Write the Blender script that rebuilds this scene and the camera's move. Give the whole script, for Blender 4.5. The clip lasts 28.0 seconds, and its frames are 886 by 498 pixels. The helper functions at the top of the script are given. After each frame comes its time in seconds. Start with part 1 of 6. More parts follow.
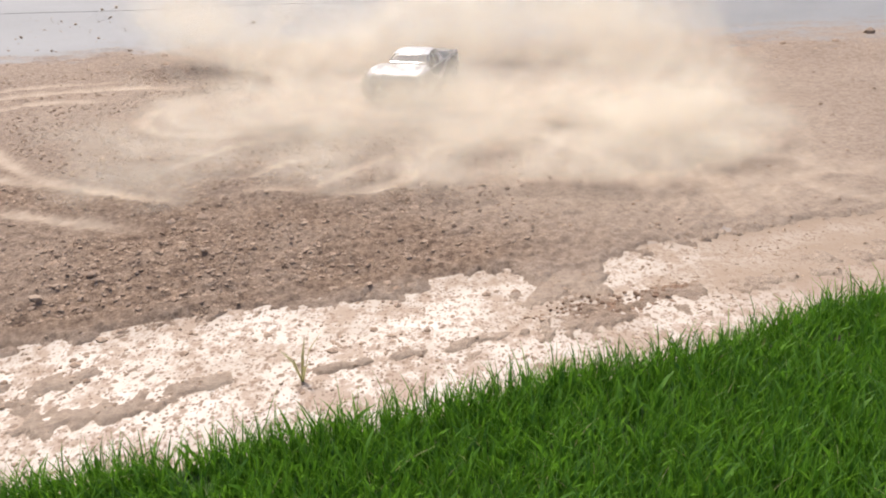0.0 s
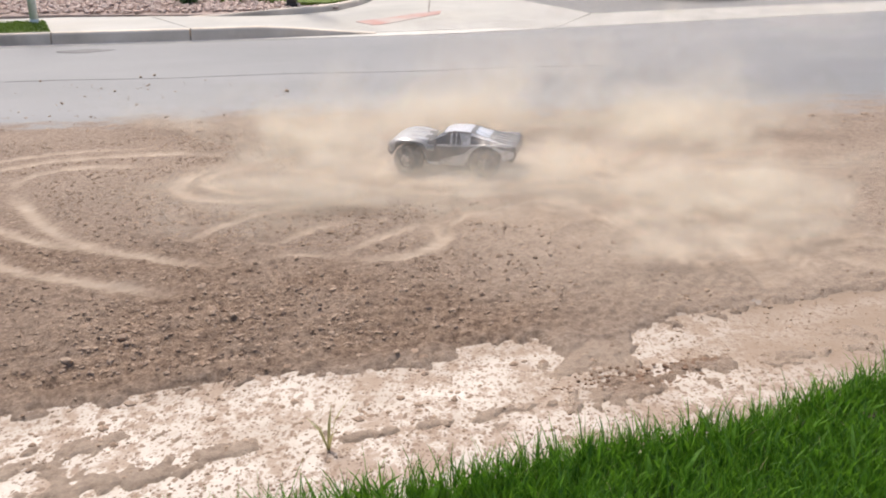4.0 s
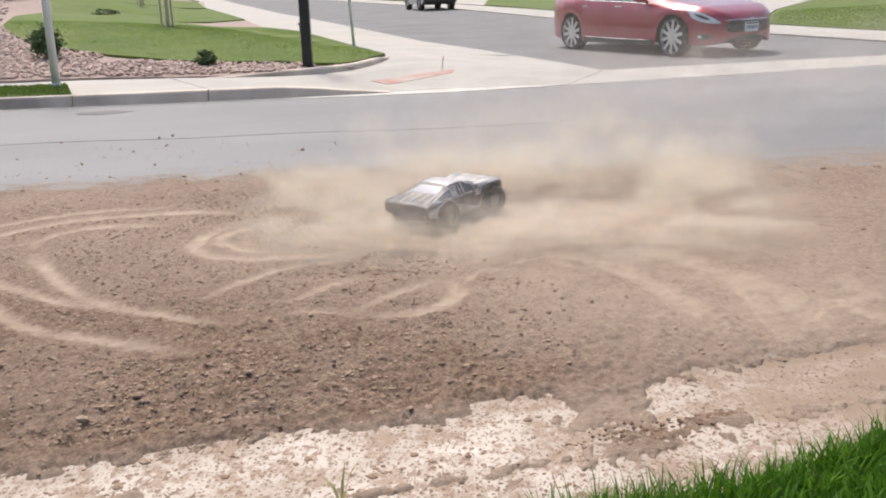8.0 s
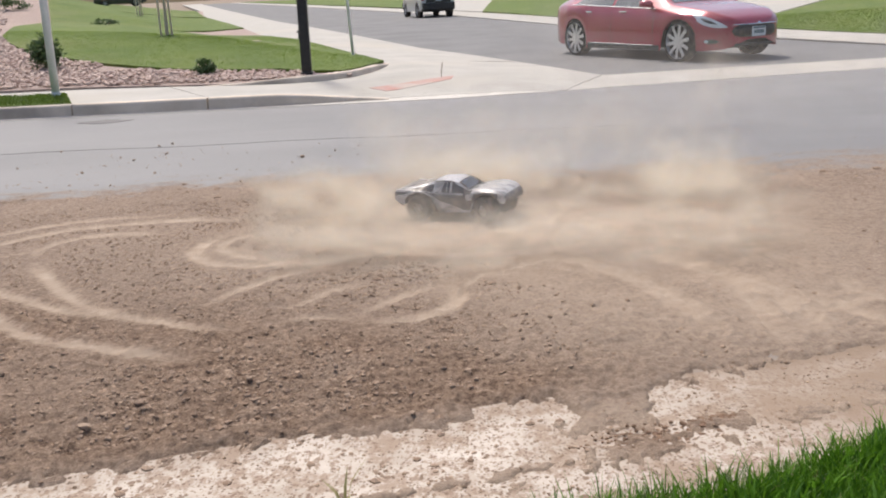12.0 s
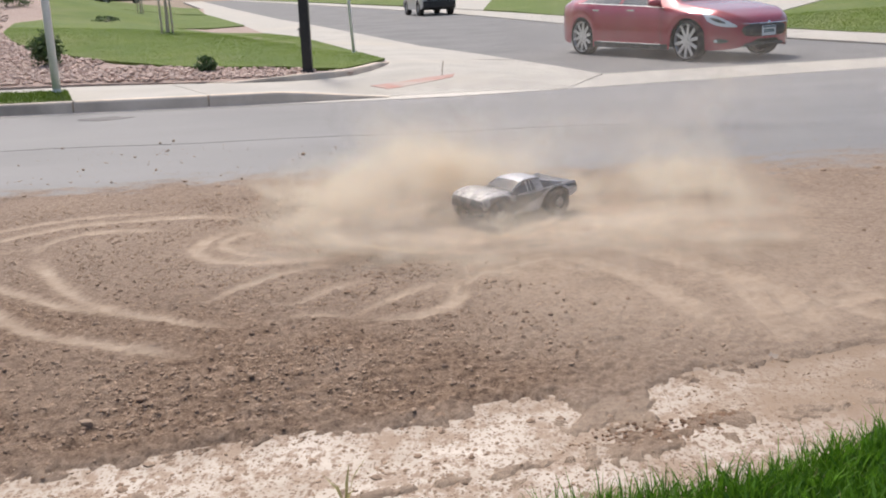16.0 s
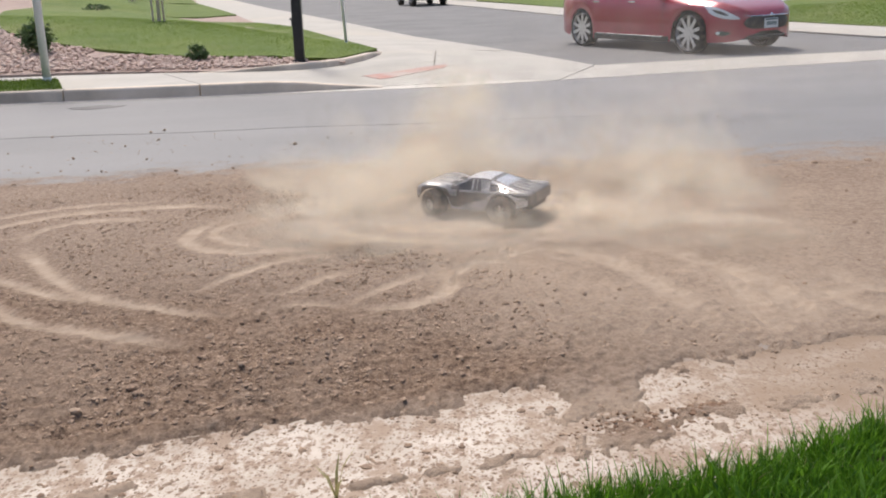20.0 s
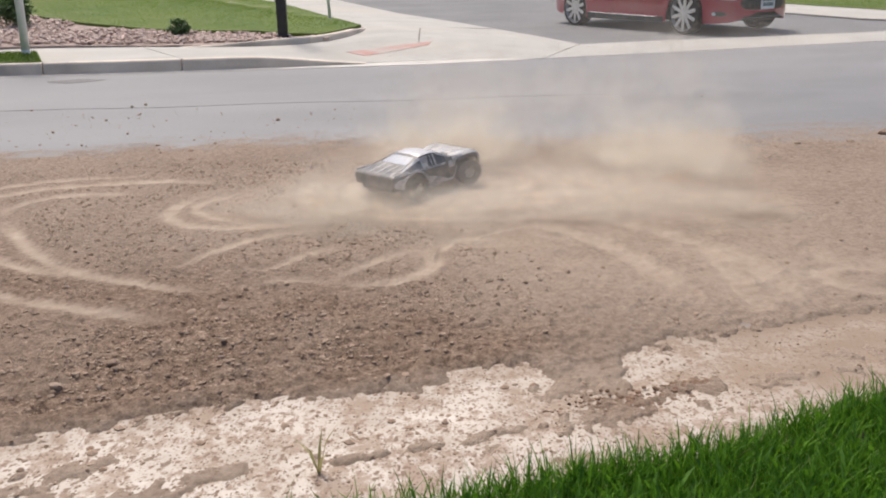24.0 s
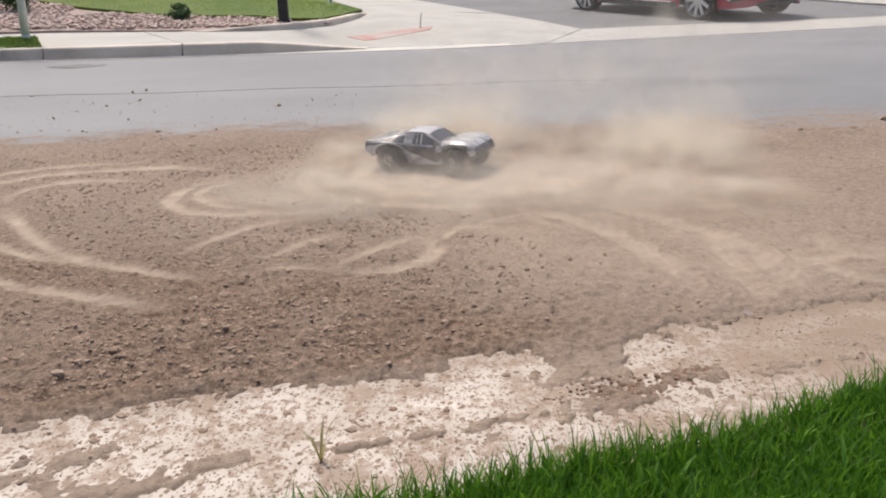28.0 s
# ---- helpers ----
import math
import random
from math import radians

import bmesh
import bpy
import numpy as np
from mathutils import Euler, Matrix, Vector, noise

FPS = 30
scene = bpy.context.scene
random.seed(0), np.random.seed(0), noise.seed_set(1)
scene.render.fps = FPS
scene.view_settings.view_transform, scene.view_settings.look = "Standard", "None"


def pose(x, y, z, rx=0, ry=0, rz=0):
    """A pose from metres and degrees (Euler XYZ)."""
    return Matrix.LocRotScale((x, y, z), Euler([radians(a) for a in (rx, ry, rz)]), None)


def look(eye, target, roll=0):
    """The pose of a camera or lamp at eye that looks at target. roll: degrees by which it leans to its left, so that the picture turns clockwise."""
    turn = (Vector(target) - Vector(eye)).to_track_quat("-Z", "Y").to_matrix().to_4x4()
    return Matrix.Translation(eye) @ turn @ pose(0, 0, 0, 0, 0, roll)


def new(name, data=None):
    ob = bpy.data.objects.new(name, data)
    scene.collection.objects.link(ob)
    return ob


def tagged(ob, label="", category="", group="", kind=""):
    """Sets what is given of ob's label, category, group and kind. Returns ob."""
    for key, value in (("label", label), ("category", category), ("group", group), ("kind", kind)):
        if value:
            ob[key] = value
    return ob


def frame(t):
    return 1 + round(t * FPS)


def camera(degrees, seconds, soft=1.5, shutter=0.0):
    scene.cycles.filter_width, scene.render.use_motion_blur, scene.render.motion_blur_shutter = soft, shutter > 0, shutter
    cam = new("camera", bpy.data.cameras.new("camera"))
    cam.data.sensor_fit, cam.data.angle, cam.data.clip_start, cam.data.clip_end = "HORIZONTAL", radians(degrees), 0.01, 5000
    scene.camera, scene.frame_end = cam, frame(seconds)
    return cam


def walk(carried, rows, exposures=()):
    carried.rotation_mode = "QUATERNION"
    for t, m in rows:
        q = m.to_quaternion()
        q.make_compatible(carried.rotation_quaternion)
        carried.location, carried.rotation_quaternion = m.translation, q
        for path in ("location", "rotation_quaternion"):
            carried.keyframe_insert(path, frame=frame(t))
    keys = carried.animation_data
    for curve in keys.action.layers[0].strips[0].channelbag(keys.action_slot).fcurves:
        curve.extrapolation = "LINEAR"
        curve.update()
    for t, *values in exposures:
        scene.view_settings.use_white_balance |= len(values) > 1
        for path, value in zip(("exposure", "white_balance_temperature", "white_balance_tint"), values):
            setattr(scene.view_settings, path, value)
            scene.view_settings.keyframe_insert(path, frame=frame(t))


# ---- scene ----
cam = camera(51.18, 28.0, soft=2.0)
PATH = [
    (0, -0.002, 0.035, 1.411, 66.27, 1.62, -3.37),
    (0.5, -0.021, 0.027, 1.393, 67.23, 1.51, -3.35),
    (1, -0.014, 0.025, 1.403, 67.45, 1.31, -3.03),
    (1.5, -0.015, 0.021, 1.390, 68.35, 1.33, -2.77),
    (2, -0.014, 0.021, 1.397, 68.97, 1.36, -2.50),
    (2.5, -0.012, 0.023, 1.412, 69.30, 1.40, -2.27),
    (3, -0.005, 0.029, 1.419, 69.65, 1.50, -1.94),
    (3.5, -0.009, 0.030, 1.424, 70.02, 1.49, -1.73),
    (5.5, -0.005, 0.021, 1.426, 71.54, 1.59, -1.06),
    (6, -0.005, 0.019, 1.430, 72.01, 1.66, -0.97),
    (6.5, -0.004, 0.013, 1.435, 72.51, 1.82, -0.91),
    (7, -0.002, 0.014, 1.435, 73.03, 1.95, -0.86),
    (7.5, 0.000, 0.008, 1.437, 73.47, 2.14, -0.83),
    (8, 0.002, 0.004, 1.435, 73.83, 2.23, -0.77),
    (8.5, 0.000, 0.006, 1.432, 74.08, 2.32, -0.71),
    (9, -0.001, 0.004, 1.428, 74.21, 2.42, -0.67),
    (9.5, -0.002, 0.001, 1.430, 74.22, 2.49, -0.67),
    (10, -0.001, 0.004, 1.428, 74.22, 2.58, -0.69),
    (10.5, 0.001, 0.003, 1.428, 74.21, 2.65, -0.71),
    (11, 0.000, -0.000, 1.429, 74.20, 2.66, -0.75),
    (11.5, 0.002, 0.001, 1.429, 74.19, 2.70, -0.80),
    (12, -0.000, 0.002, 1.427, 74.24, 2.69, -0.88),
    (12.5, 0.001, -0.000, 1.426, 74.24, 2.69, -0.90),
    (14.5, -0.004, -0.002, 1.426, 74.09, 2.58, -0.91),
    (15, -0.003, -0.002, 1.428, 74.05, 2.62, -0.89),
    (15.5, -0.003, -0.004, 1.427, 74.10, 2.57, -0.85),
    (16, -0.005, -0.007, 1.428, 74.13, 2.52, -0.83),
    (16.5, -0.006, -0.006, 1.425, 74.12, 2.49, -0.80),
    (17, -0.004, -0.004, 1.425, 74.02, 2.57, -0.76),
    (17.5, -0.004, -0.002, 1.423, 73.92, 2.53, -0.75),
    (18, -0.004, -0.003, 1.422, 73.81, 2.50, -0.81),
    (18.5, -0.004, -0.001, 1.423, 73.66, 2.50, -0.89),
    (19, -0.001, -0.001, 1.423, 73.61, 2.41, -0.98),
    (19.5, -0.003, 0.000, 1.422, 73.57, 2.26, -1.13),
    (20, -0.003, -0.003, 1.421, 73.57, 2.15, -1.25),
    (20.5, -0.003, -0.000, 1.420, 73.51, 2.05, -1.37),
    (21, -0.004, -0.002, 1.420, 73.42, 1.97, -1.50),
    (21.5, -0.003, 0.000, 1.419, 73.28, 1.89, -1.64),
    (23.5, -0.008, 0.005, 1.412, 72.45, 1.53, -2.10),
    (24, -0.009, 0.008, 1.408, 72.24, 1.43, -2.15),
    (24.5, -0.008, 0.010, 1.410, 71.96, 1.45, -2.18),
    (25, -0.010, 0.008, 1.412, 71.74, 1.42, -2.17),
    (25.5, -0.013, 0.008, 1.412, 71.57, 1.40, -2.12),
    (26, -0.012, 0.010, 1.414, 71.41, 1.44, -2.03),
    (26.5, -0.011, 0.010, 1.414, 71.35, 1.45, -1.98),
    (27, -0.009, 0.015, 1.412, 71.32, 1.43, -1.98),
    (27.5, -0.010, 0.014, 1.415, 71.30, 1.40, -2.04),
    (28, -0.010, 0.014, 1.415, 71.32, 1.43, -2.07),
]
walk(cam, [(row[0], pose(*row[1:])) for row in PATH],
     exposures=[(0, 0.6), (1.5, 0.55), (3, 0.46), (6, 0.38), (8, 0.33), (11, 0.25), (17, 0.21), (21, 0.21), (25, 0.18), (28, 0.2)])

# ---- daylight ----
SUN_TURN, SUN_UP = radians(-22), radians(60)
world = bpy.data.worlds.new("daylight")
scene.world = world
world.use_nodes = True
sky = world.node_tree.nodes.new("ShaderNodeTexSky")
sky.sky_type, sky.sun_disc = "NISHITA", False
sky.sun_elevation, sky.sun_rotation = SUN_UP, SUN_TURN
sky.air_density, sky.dust_density, sky.ozone_density = 0.9, 4.0, 0.9
world.node_tree.links.new(sky.outputs[0], world.node_tree.nodes["Background"].inputs[0])
world.node_tree.nodes["Background"].inputs[1].default_value = 0.15
sun = new("sun", bpy.data.lights.new("sun", "SUN"))
sun.data.energy, sun.data.angle, sun.data.color = 2.7, radians(8.0), (1.0, 0.94, 0.86)
sun.matrix_world = look((math.sin(SUN_TURN) * math.cos(SUN_UP) * 50, math.cos(SUN_TURN) * math.cos(SUN_UP) * 50, math.sin(SUN_UP) * 50), (0, 0, 0))
scene.cycles.transparent_max_bounces = 160


# ---- materials ----
def tree(name):
    mat = bpy.data.materials.new(name)
    mat.use_nodes = True
    return mat, mat.node_tree, mat.node_tree.nodes["Principled BSDF"]


def noise_of(nt, scale, detail=4.0, coords="Object", rough=0.55, stretch=None):
    co = nt.nodes.new("ShaderNodeTexCoord").outputs[coords]
    if stretch:
        mp = nt.nodes.new("ShaderNodeMapping")
        mp.inputs["Scale"].default_value = stretch
        nt.links.new(co, mp.inputs["Vector"])
        co = mp.outputs[0]
    n = nt.nodes.new("ShaderNodeTexNoise")
    n.inputs["Scale"].default_value, n.inputs["Detail"].default_value, n.inputs["Roughness"].default_value = scale, detail, rough
    nt.links.new(co, n.inputs["Vector"])
    return n.outputs["Fac"]


def ramp(nt, fac, stops):
    r = nt.nodes.new("ShaderNodeValToRGB")
    el = r.color_ramp.elements
    while len(el) < len(stops):
        el.new(0.5)
    for e, (at, colour) in zip(el, stops):
        e.position, e.color = at, (*colour, 1) if len(colour) == 3 else colour
    nt.links.new(fac, r.inputs[0])
    return r.outputs[0]


def mix(nt, fac, a, b, mode="MIX"):
    m = nt.nodes.new("ShaderNodeMix")
    m.data_type, m.blend_type = "RGBA", mode
    for at, value in ((0, fac), (6, a), (7, b)):
        if isinstance(value, (int, float)):
            m.inputs[at].default_value = value
        elif isinstance(value, tuple):
            m.inputs[at].default_value = (*value, 1)
        else:
            nt.links.new(value, m.inputs[at])
    return m.outputs[2]


def bump(nt, bsdf, fac, strength, distance):
    b = nt.nodes.new("ShaderNodeBump")
    b.inputs["Strength"].default_value, b.inputs["Distance"].default_value = strength, distance
    nt.links.new(fac, b.inputs["Height"])
    nt.links.new(b.outputs[0], bsdf.inputs["Normal"])


def grained(name, dark, light, scale=8.0, fine=90.0, rough=0.9, relief=0.4, depth=0.004, metal=0.0, spot=None, low=0.35, high=0.65):
    """A surface with blotches and grain between two colours, and fine relief."""
    mat, nt, bsdf = tree(name)
    col = ramp(nt, noise_of(nt, scale), [(low, dark), (high, light)])
    grain = noise_of(nt, fine, 3.0)
    col = mix(nt, 0.35, col, ramp(nt, grain, [(0.3, tuple(c * 0.72 for c in dark)), (0.7, tuple(min(1, c * 1.12) for c in light))]))
    if spot:
        col = mix(nt, ramp(nt, noise_of(nt, scale * 0.23, 5.0), [(0.52, (0, 0, 0)), (0.66, (0.8, 0.8, 0.8))]), col, spot)
    nt.links.new(col, bsdf.inputs["Base Color"])
    bsdf.inputs["Roughness"].default_value, bsdf.inputs["Metallic"].default_value = rough, metal
    bump(nt, bsdf, grain, relief, depth)
    return mat


def varied(name, dark, light, rough=0.8, by="Random", fine=60.0, thin=0.0):
    """Pieces whose colour changes from one to the next: by object, or by island of a joined mesh."""
    mat, nt, bsdf = tree(name)
    if by == "Random":
        fac = nt.nodes.new("ShaderNodeObjectInfo").outputs["Random"]
    else:
        fac = nt.nodes.new("ShaderNodeNewGeometry").outputs["Random Per Island"]
    col = ramp(nt, fac, [(0.0, dark), (1.0, light)])
    col = mix(nt, 0.3, col, ramp(nt, noise_of(nt, fine, 3.0), [(0.3, tuple(c * 0.6 for c in dark)), (0.7, light)]))
    nt.links.new(col, bsdf.inputs["Base Color"])
    bsdf.inputs["Roughness"].default_value = rough
    if rough > 0.9:
        bsdf.inputs["Specular IOR Level"].default_value = 0.08
    if thin:
        tr = nt.nodes.new("ShaderNodeBsdfTranslucent")
        nt.links.new(col, tr.inputs[0])
        ms = nt.nodes.new("ShaderNodeMixShader")
        ms.inputs[0].default_value = thin
        nt.links.new(bsdf.outputs[0], ms.inputs[1])
        nt.links.new(tr.outputs[0], ms.inputs[2])
        nt.links.new(ms.outputs[0], nt.nodes["Material Output"].inputs[0])
    return mat


def plain(name, colour, rough=0.5, metal=0.0, coat=0.0, dirt=0.12):
    mat, nt, bsdf = tree(name)
    col = mix(nt, ramp(nt, noise_of(nt, 14.0, 5.0), [(0.45, (0, 0, 0)), (0.75, (dirt * 3, dirt * 3, dirt * 3))]), colour, (0.3, 0.24, 0.18))
    nt.links.new(col, bsdf.inputs["Base Color"])
    bsdf.inputs["Roughness"].default_value, bsdf.inputs["Metallic"].default_value = rough, metal
    bsdf.inputs["Coat Weight"].default_value = coat
    return mat


asphalt = grained("asphalt", (0.135, 0.131, 0.131), (0.19, 0.184, 0.181), 0.6, 160.0, 0.85, 0.3, 0.003)


def asphalt_colour(nt):
    col = ramp(nt, noise_of(nt, 0.5, 5.0, stretch=(0.35, 1, 1)), [(0.35, (0.15, 0.145, 0.145)), (0.65, (0.205, 0.197, 0.195))])
    grain = noise_of(nt, 150.0, 3.0)
    return mix(nt, 0.3, col, ramp(nt, grain, [(0.3, (0.11, 0.106, 0.106)), (0.7, (0.27, 0.261, 0.257))])), grain


def street_asphalt():
    """Worn asphalt under a film of blown dirt that thins out away from the spill."""
    mat, nt, bsdf = tree("street_asphalt")
    col, grain = asphalt_colour(nt)
    sep = nt.nodes.new("ShaderNodeSeparateXYZ")
    nt.links.new(nt.nodes.new("ShaderNodeTexCoord").outputs["Object"], sep.inputs[0])
    span = nt.nodes.new("ShaderNodeMapRange")
    for at, value in ((1, 8.3), (2, 7.0), (3, 0.0), (4, 1.0)):
        span.inputs[at].default_value = value
    nt.links.new(sep.outputs["Y"], span.inputs[0])
    mul = nt.nodes.new("ShaderNodeMath")
    mul.operation = "MULTIPLY"
    nt.links.new(span.outputs[0], mul.inputs[0])
    nt.links.new(ramp(nt, noise_of(nt, 3.0, 7.0, rough=0.7, stretch=(0.5, 1, 1)), [(0.32, (0.45, 0.45, 0.45)), (0.6, (1, 1, 1))]), mul.inputs[1])
    col = mix(nt, mul.outputs[0], col, (0.29, 0.232, 0.187))
    nt.links.new(col, bsdf.inputs["Base Color"])
    dull = nt.nodes.new("ShaderNodeMapRange")
    for at, value in ((1, 0.0), (2, 0.8), (3, 0.66), (4, 0.98)):
        dull.inputs[at].default_value = value
    nt.links.new(mul.outputs[0], dull.inputs[0])
    nt.links.new(dull.outputs[0], bsdf.inputs["Roughness"])
    sheen = nt.nodes.new("ShaderNodeMapRange")
    for at, value in ((1, 0.0), (2, 0.8), (3, 0.5), (4, 0.15)):
        sheen.inputs[at].default_value = value
    nt.links.new(mul.outputs[0], sheen.inputs[0])
    nt.links.new(sheen.outputs[0], bsdf.inputs["Specular IOR Level"])
    bump(nt, bsdf, grain, 0.3, 0.003)
    return mat


road_asphalt = street_asphalt()
concrete = grained("concrete", (0.36, 0.337, 0.302), (0.455, 0.427, 0.386), 1.2, 120.0, 0.85, 0.2, 0.002, spot=(0.43, 0.39, 0.33))
kerb_stone = grained("kerb_concrete", (0.56, 0.475, 0.385), (0.72, 0.62, 0.52), 2.5, 120.0, 0.88, 0.25, 0.002, spot=(0.3, 0.26, 0.22))
earth = grained("earth", (0.2, 0.15, 0.11), (0.3, 0.23, 0.17), 1.5, 40.0, 0.95, 0.5, 0.01)
rock_base = grained("bed_gravel", (0.27, 0.195, 0.165), (0.43, 0.335, 0.29), 7.0, 40.0, 0.95, 0.8, 0.02)
turf = grained("turf", (0.064, 0.112, 0.007), (0.112, 0.156, 0.014), 0.7, 22.0, 0.9, 0.9, 0.03, spot=(0.15, 0.165, 0.045))
soil = grained("soil_under_grass", (0.022, 0.05, 0.008), (0.05, 0.1, 0.016), 12.0, 80.0, 0.95, 0.5, 0.01)
red_pad = grained("red_ramp_concrete", (0.44, 0.215, 0.175), (0.45, 0.32, 0.275), 5.0, 90.0, 0.85, 0.2, 0.003, spot=(0.43, 0.38, 0.335))
galvanised = grained("galvanised_steel", (0.62, 0.63, 0.65), (0.76, 0.77, 0.78), 3.0, 60.0, 0.45, 0.05, 0.001)
black_paint = plain("black_painted_steel", (0.012, 0.012, 0.013), 0.4, dirt=0.02)


def dirt_material():
    mat, nt, bsdf = tree("loose_dirt")
    big = noise_of(nt, 1.1, 5.0)
    col = ramp(nt, big, [(0.34, (0.195, 0.142, 0.108)), (0.66, (0.325, 0.25, 0.194))])
    speck = noise_of(nt, 36.0, 7.0, rough=0.8)
    col = mix(nt, 0.65, col, ramp(nt, speck, [(0.36, (0.125, 0.086, 0.064)), (0.5, (0.265, 0.198, 0.15)), (0.66, (0.39, 0.31, 0.243))]))
    att = nt.nodes.new("ShaderNodeAttribute")
    att.attribute_name = "powder"
    fine = ramp(nt, noise_of(nt, 9.0, 5.0), [(0.3, (0.385, 0.298, 0.225)), (0.7, (0.475, 0.38, 0.294))])
    col = mix(nt, att.outputs["Fac"], col, fine)
    churn = nt.nodes.new("ShaderNodeAttribute")
    churn.attribute_name = "churned"
    dark = ramp(nt, speck, [(0.38, (0.07, 0.043, 0.029)), (0.52, (0.21, 0.143, 0.1)), (0.66, (0.325, 0.24, 0.176))])
    col = mix(nt, churn.outputs["Fac"], col, dark)
    thin = nt.nodes.new("ShaderNodeAttribute")
    thin.attribute_name = "thin"
    # towards its far rim the dirt breaks up and bares the asphalt
    patchy = nt.nodes.new("ShaderNodeMath")
    patchy.operation = "MULTIPLY_ADD"
    patchy.inputs[1].default_value = 1.5
    nt.links.new(noise_of(nt, 6.0, 9.0, rough=0.72, stretch=(0.6, 1, 1)), patchy.inputs[0])
    nt.links.new(thin.outputs["Fac"], patchy.inputs[2])
    bare = nt.nodes.new("ShaderNodeMapRange")
    bare.interpolation_type = "SMOOTHSTEP"
    for at, value in ((1, 0.95), (2, 1.5), (3, 0.0), (4, 1.0)):
        bare.inputs[at].default_value = value
    nt.links.new(patchy.outputs[0], bare.inputs[0])
    col = mix(nt, bare.outputs[0], col, asphalt_colour(nt)[0])
    nt.links.new(col, bsdf.inputs["Base Color"])
    for name, low, high in (("Roughness", 0.97, 0.66), ("Specular IOR Level", 0.15, 0.5)):
        shine = nt.nodes.new("ShaderNodeMapRange")
        shine.inputs[3].default_value, shine.inputs[4].default_value = low, high
        nt.links.new(bare.outputs[0], shine.inputs[0])
        nt.links.new(shine.outputs[0], bsdf.inputs[name])
    bump(nt, bsdf, speck, 0.85, 0.014)
    relief = nt.nodes.new("ShaderNodeMapRange")
    relief.inputs[3].default_value, relief.inputs[4].default_value = 0.85, 0.03
    nt.links.new(bare.outputs[0], relief.inputs[0])
    nt.links.new(relief.outputs[0], nt.nodes["Bump"].inputs["Strength"])
    return mat


def spots_of(nt, scale, low, high, seed):
    """Scattered drops of dirt, rounded and ragged, of uneven size."""
    co = nt.nodes.new("ShaderNodeTexCoord").outputs["Object"]
    n = nt.nodes.new("ShaderNodeTexNoise")
    n.inputs["Scale"].default_value, n.inputs["Detail"].default_value = scale * 1.1, 4.0
    nt.links.new(co, n.inputs["Vector"])
    warp = nt.nodes.new("ShaderNodeVectorMath")
    warp.operation = "MULTIPLY_ADD"
    warp.inputs[1].default_value = (1.1 / scale, 1.1 / scale, 0)
    nt.links.new(n.outputs["Color"], warp.inputs[0])
    nt.links.new(co, warp.inputs[2])
    mp = nt.nodes.new("ShaderNodeMapping")
    mp.inputs["Location"].default_value = (seed * 3.7, seed * 1.9, 0)
    mp.inputs["Scale"].default_value = (1.0, 0.72, 0.0)
    nt.links.new(warp.outputs[0], mp.inputs["Vector"])
    v = nt.nodes.new("ShaderNodeTexVoronoi")
    v.inputs["Scale"].default_value = scale
    nt.links.new(mp.outputs[0], v.inputs["Vector"])
    pick = nt.nodes.new("ShaderNodeSeparateColor")
    nt.links.new(v.outputs["Color"], pick.inputs[0])
    size = nt.nodes.new("ShaderNodeMapRange")
    for at, value in ((1, 0.25), (2, 1.0), (3, low), (4, high)):
        size.inputs[at].default_value = value
    nt.links.new(pick.outputs[0], size.inputs[0])
    gap = nt.nodes.new("ShaderNodeMath")
    gap.operation = "SUBTRACT"
    nt.links.new(size.outputs[0], gap.inputs[0])
    nt.links.new(v.outputs["Distance"], gap.inputs[1])
    edge = nt.nodes.new("ShaderNodeMapRange")
    edge.interpolation_type = "SMOOTHSTEP"
    for at, value in ((1, -0.06), (2, 0.07), (3, 0.0), (4, 1.0)):
        edge.inputs[at].default_value = value
    nt.links.new(gap.outputs[0], edge.inputs[0])
    return edge.outputs[0]


def gutter_material():
    mat, nt, bsdf = tree("dusty_gutter_concrete")
    col = ramp(nt, noise_of(nt, 3.0, 5.0), [(0.35, (0.42, 0.362, 0.305)), (0.65, (0.58, 0.52, 0.458))])
    col = mix(nt, ramp(nt, noise_of(nt, 22.0, 6.0, rough=0.7), [(0.4, (0, 0, 0)), (0.75, (0.4, 0.4, 0.4))]), col, (0.36, 0.28, 0.215))
    film = ramp(nt, noise_of(nt, 6.0, 10.0, rough=0.78, stretch=(1.0, 0.75, 1)), [(0.49, (0, 0, 0)), (0.56, (0.85, 0.85, 0.85))])
    col = mix(nt, film, col, (0.3, 0.222, 0.165))
    splash = ramp(nt, noise_of(nt, 31.0, 6.0, rough=0.7, stretch=(1.1, 0.65, 1)), [(0.54, (0, 0, 0)), (0.6, (0.9, 0.9, 0.9))])
    col = mix(nt, splash, col, (0.27, 0.196, 0.145))
    drops = spots_of(nt, 40.0, -0.05, 0.4, 1)
    col = mix(nt, drops, col, (0.225, 0.16, 0.118))
    flecks = spots_of(nt, 95.0, 0.0, 0.5, 2)
    col = mix(nt, flecks, col, (0.19, 0.134, 0.097))
    att = nt.nodes.new("ShaderNodeAttribute")
    att.attribute_name = "powder"
    col = mix(nt, att.outputs["Fac"], col, (0.25, 0.185, 0.135))
    nt.links.new(col, bsdf.inputs["Base Color"])
    bsdf.inputs["Roughness"].default_value = 0.9
    bsdf.inputs["Specular IOR Level"].default_value = 0.2
    bump(nt, bsdf, mix(nt, 0.5, drops, flecks), 0.35, 0.005)
    return mat


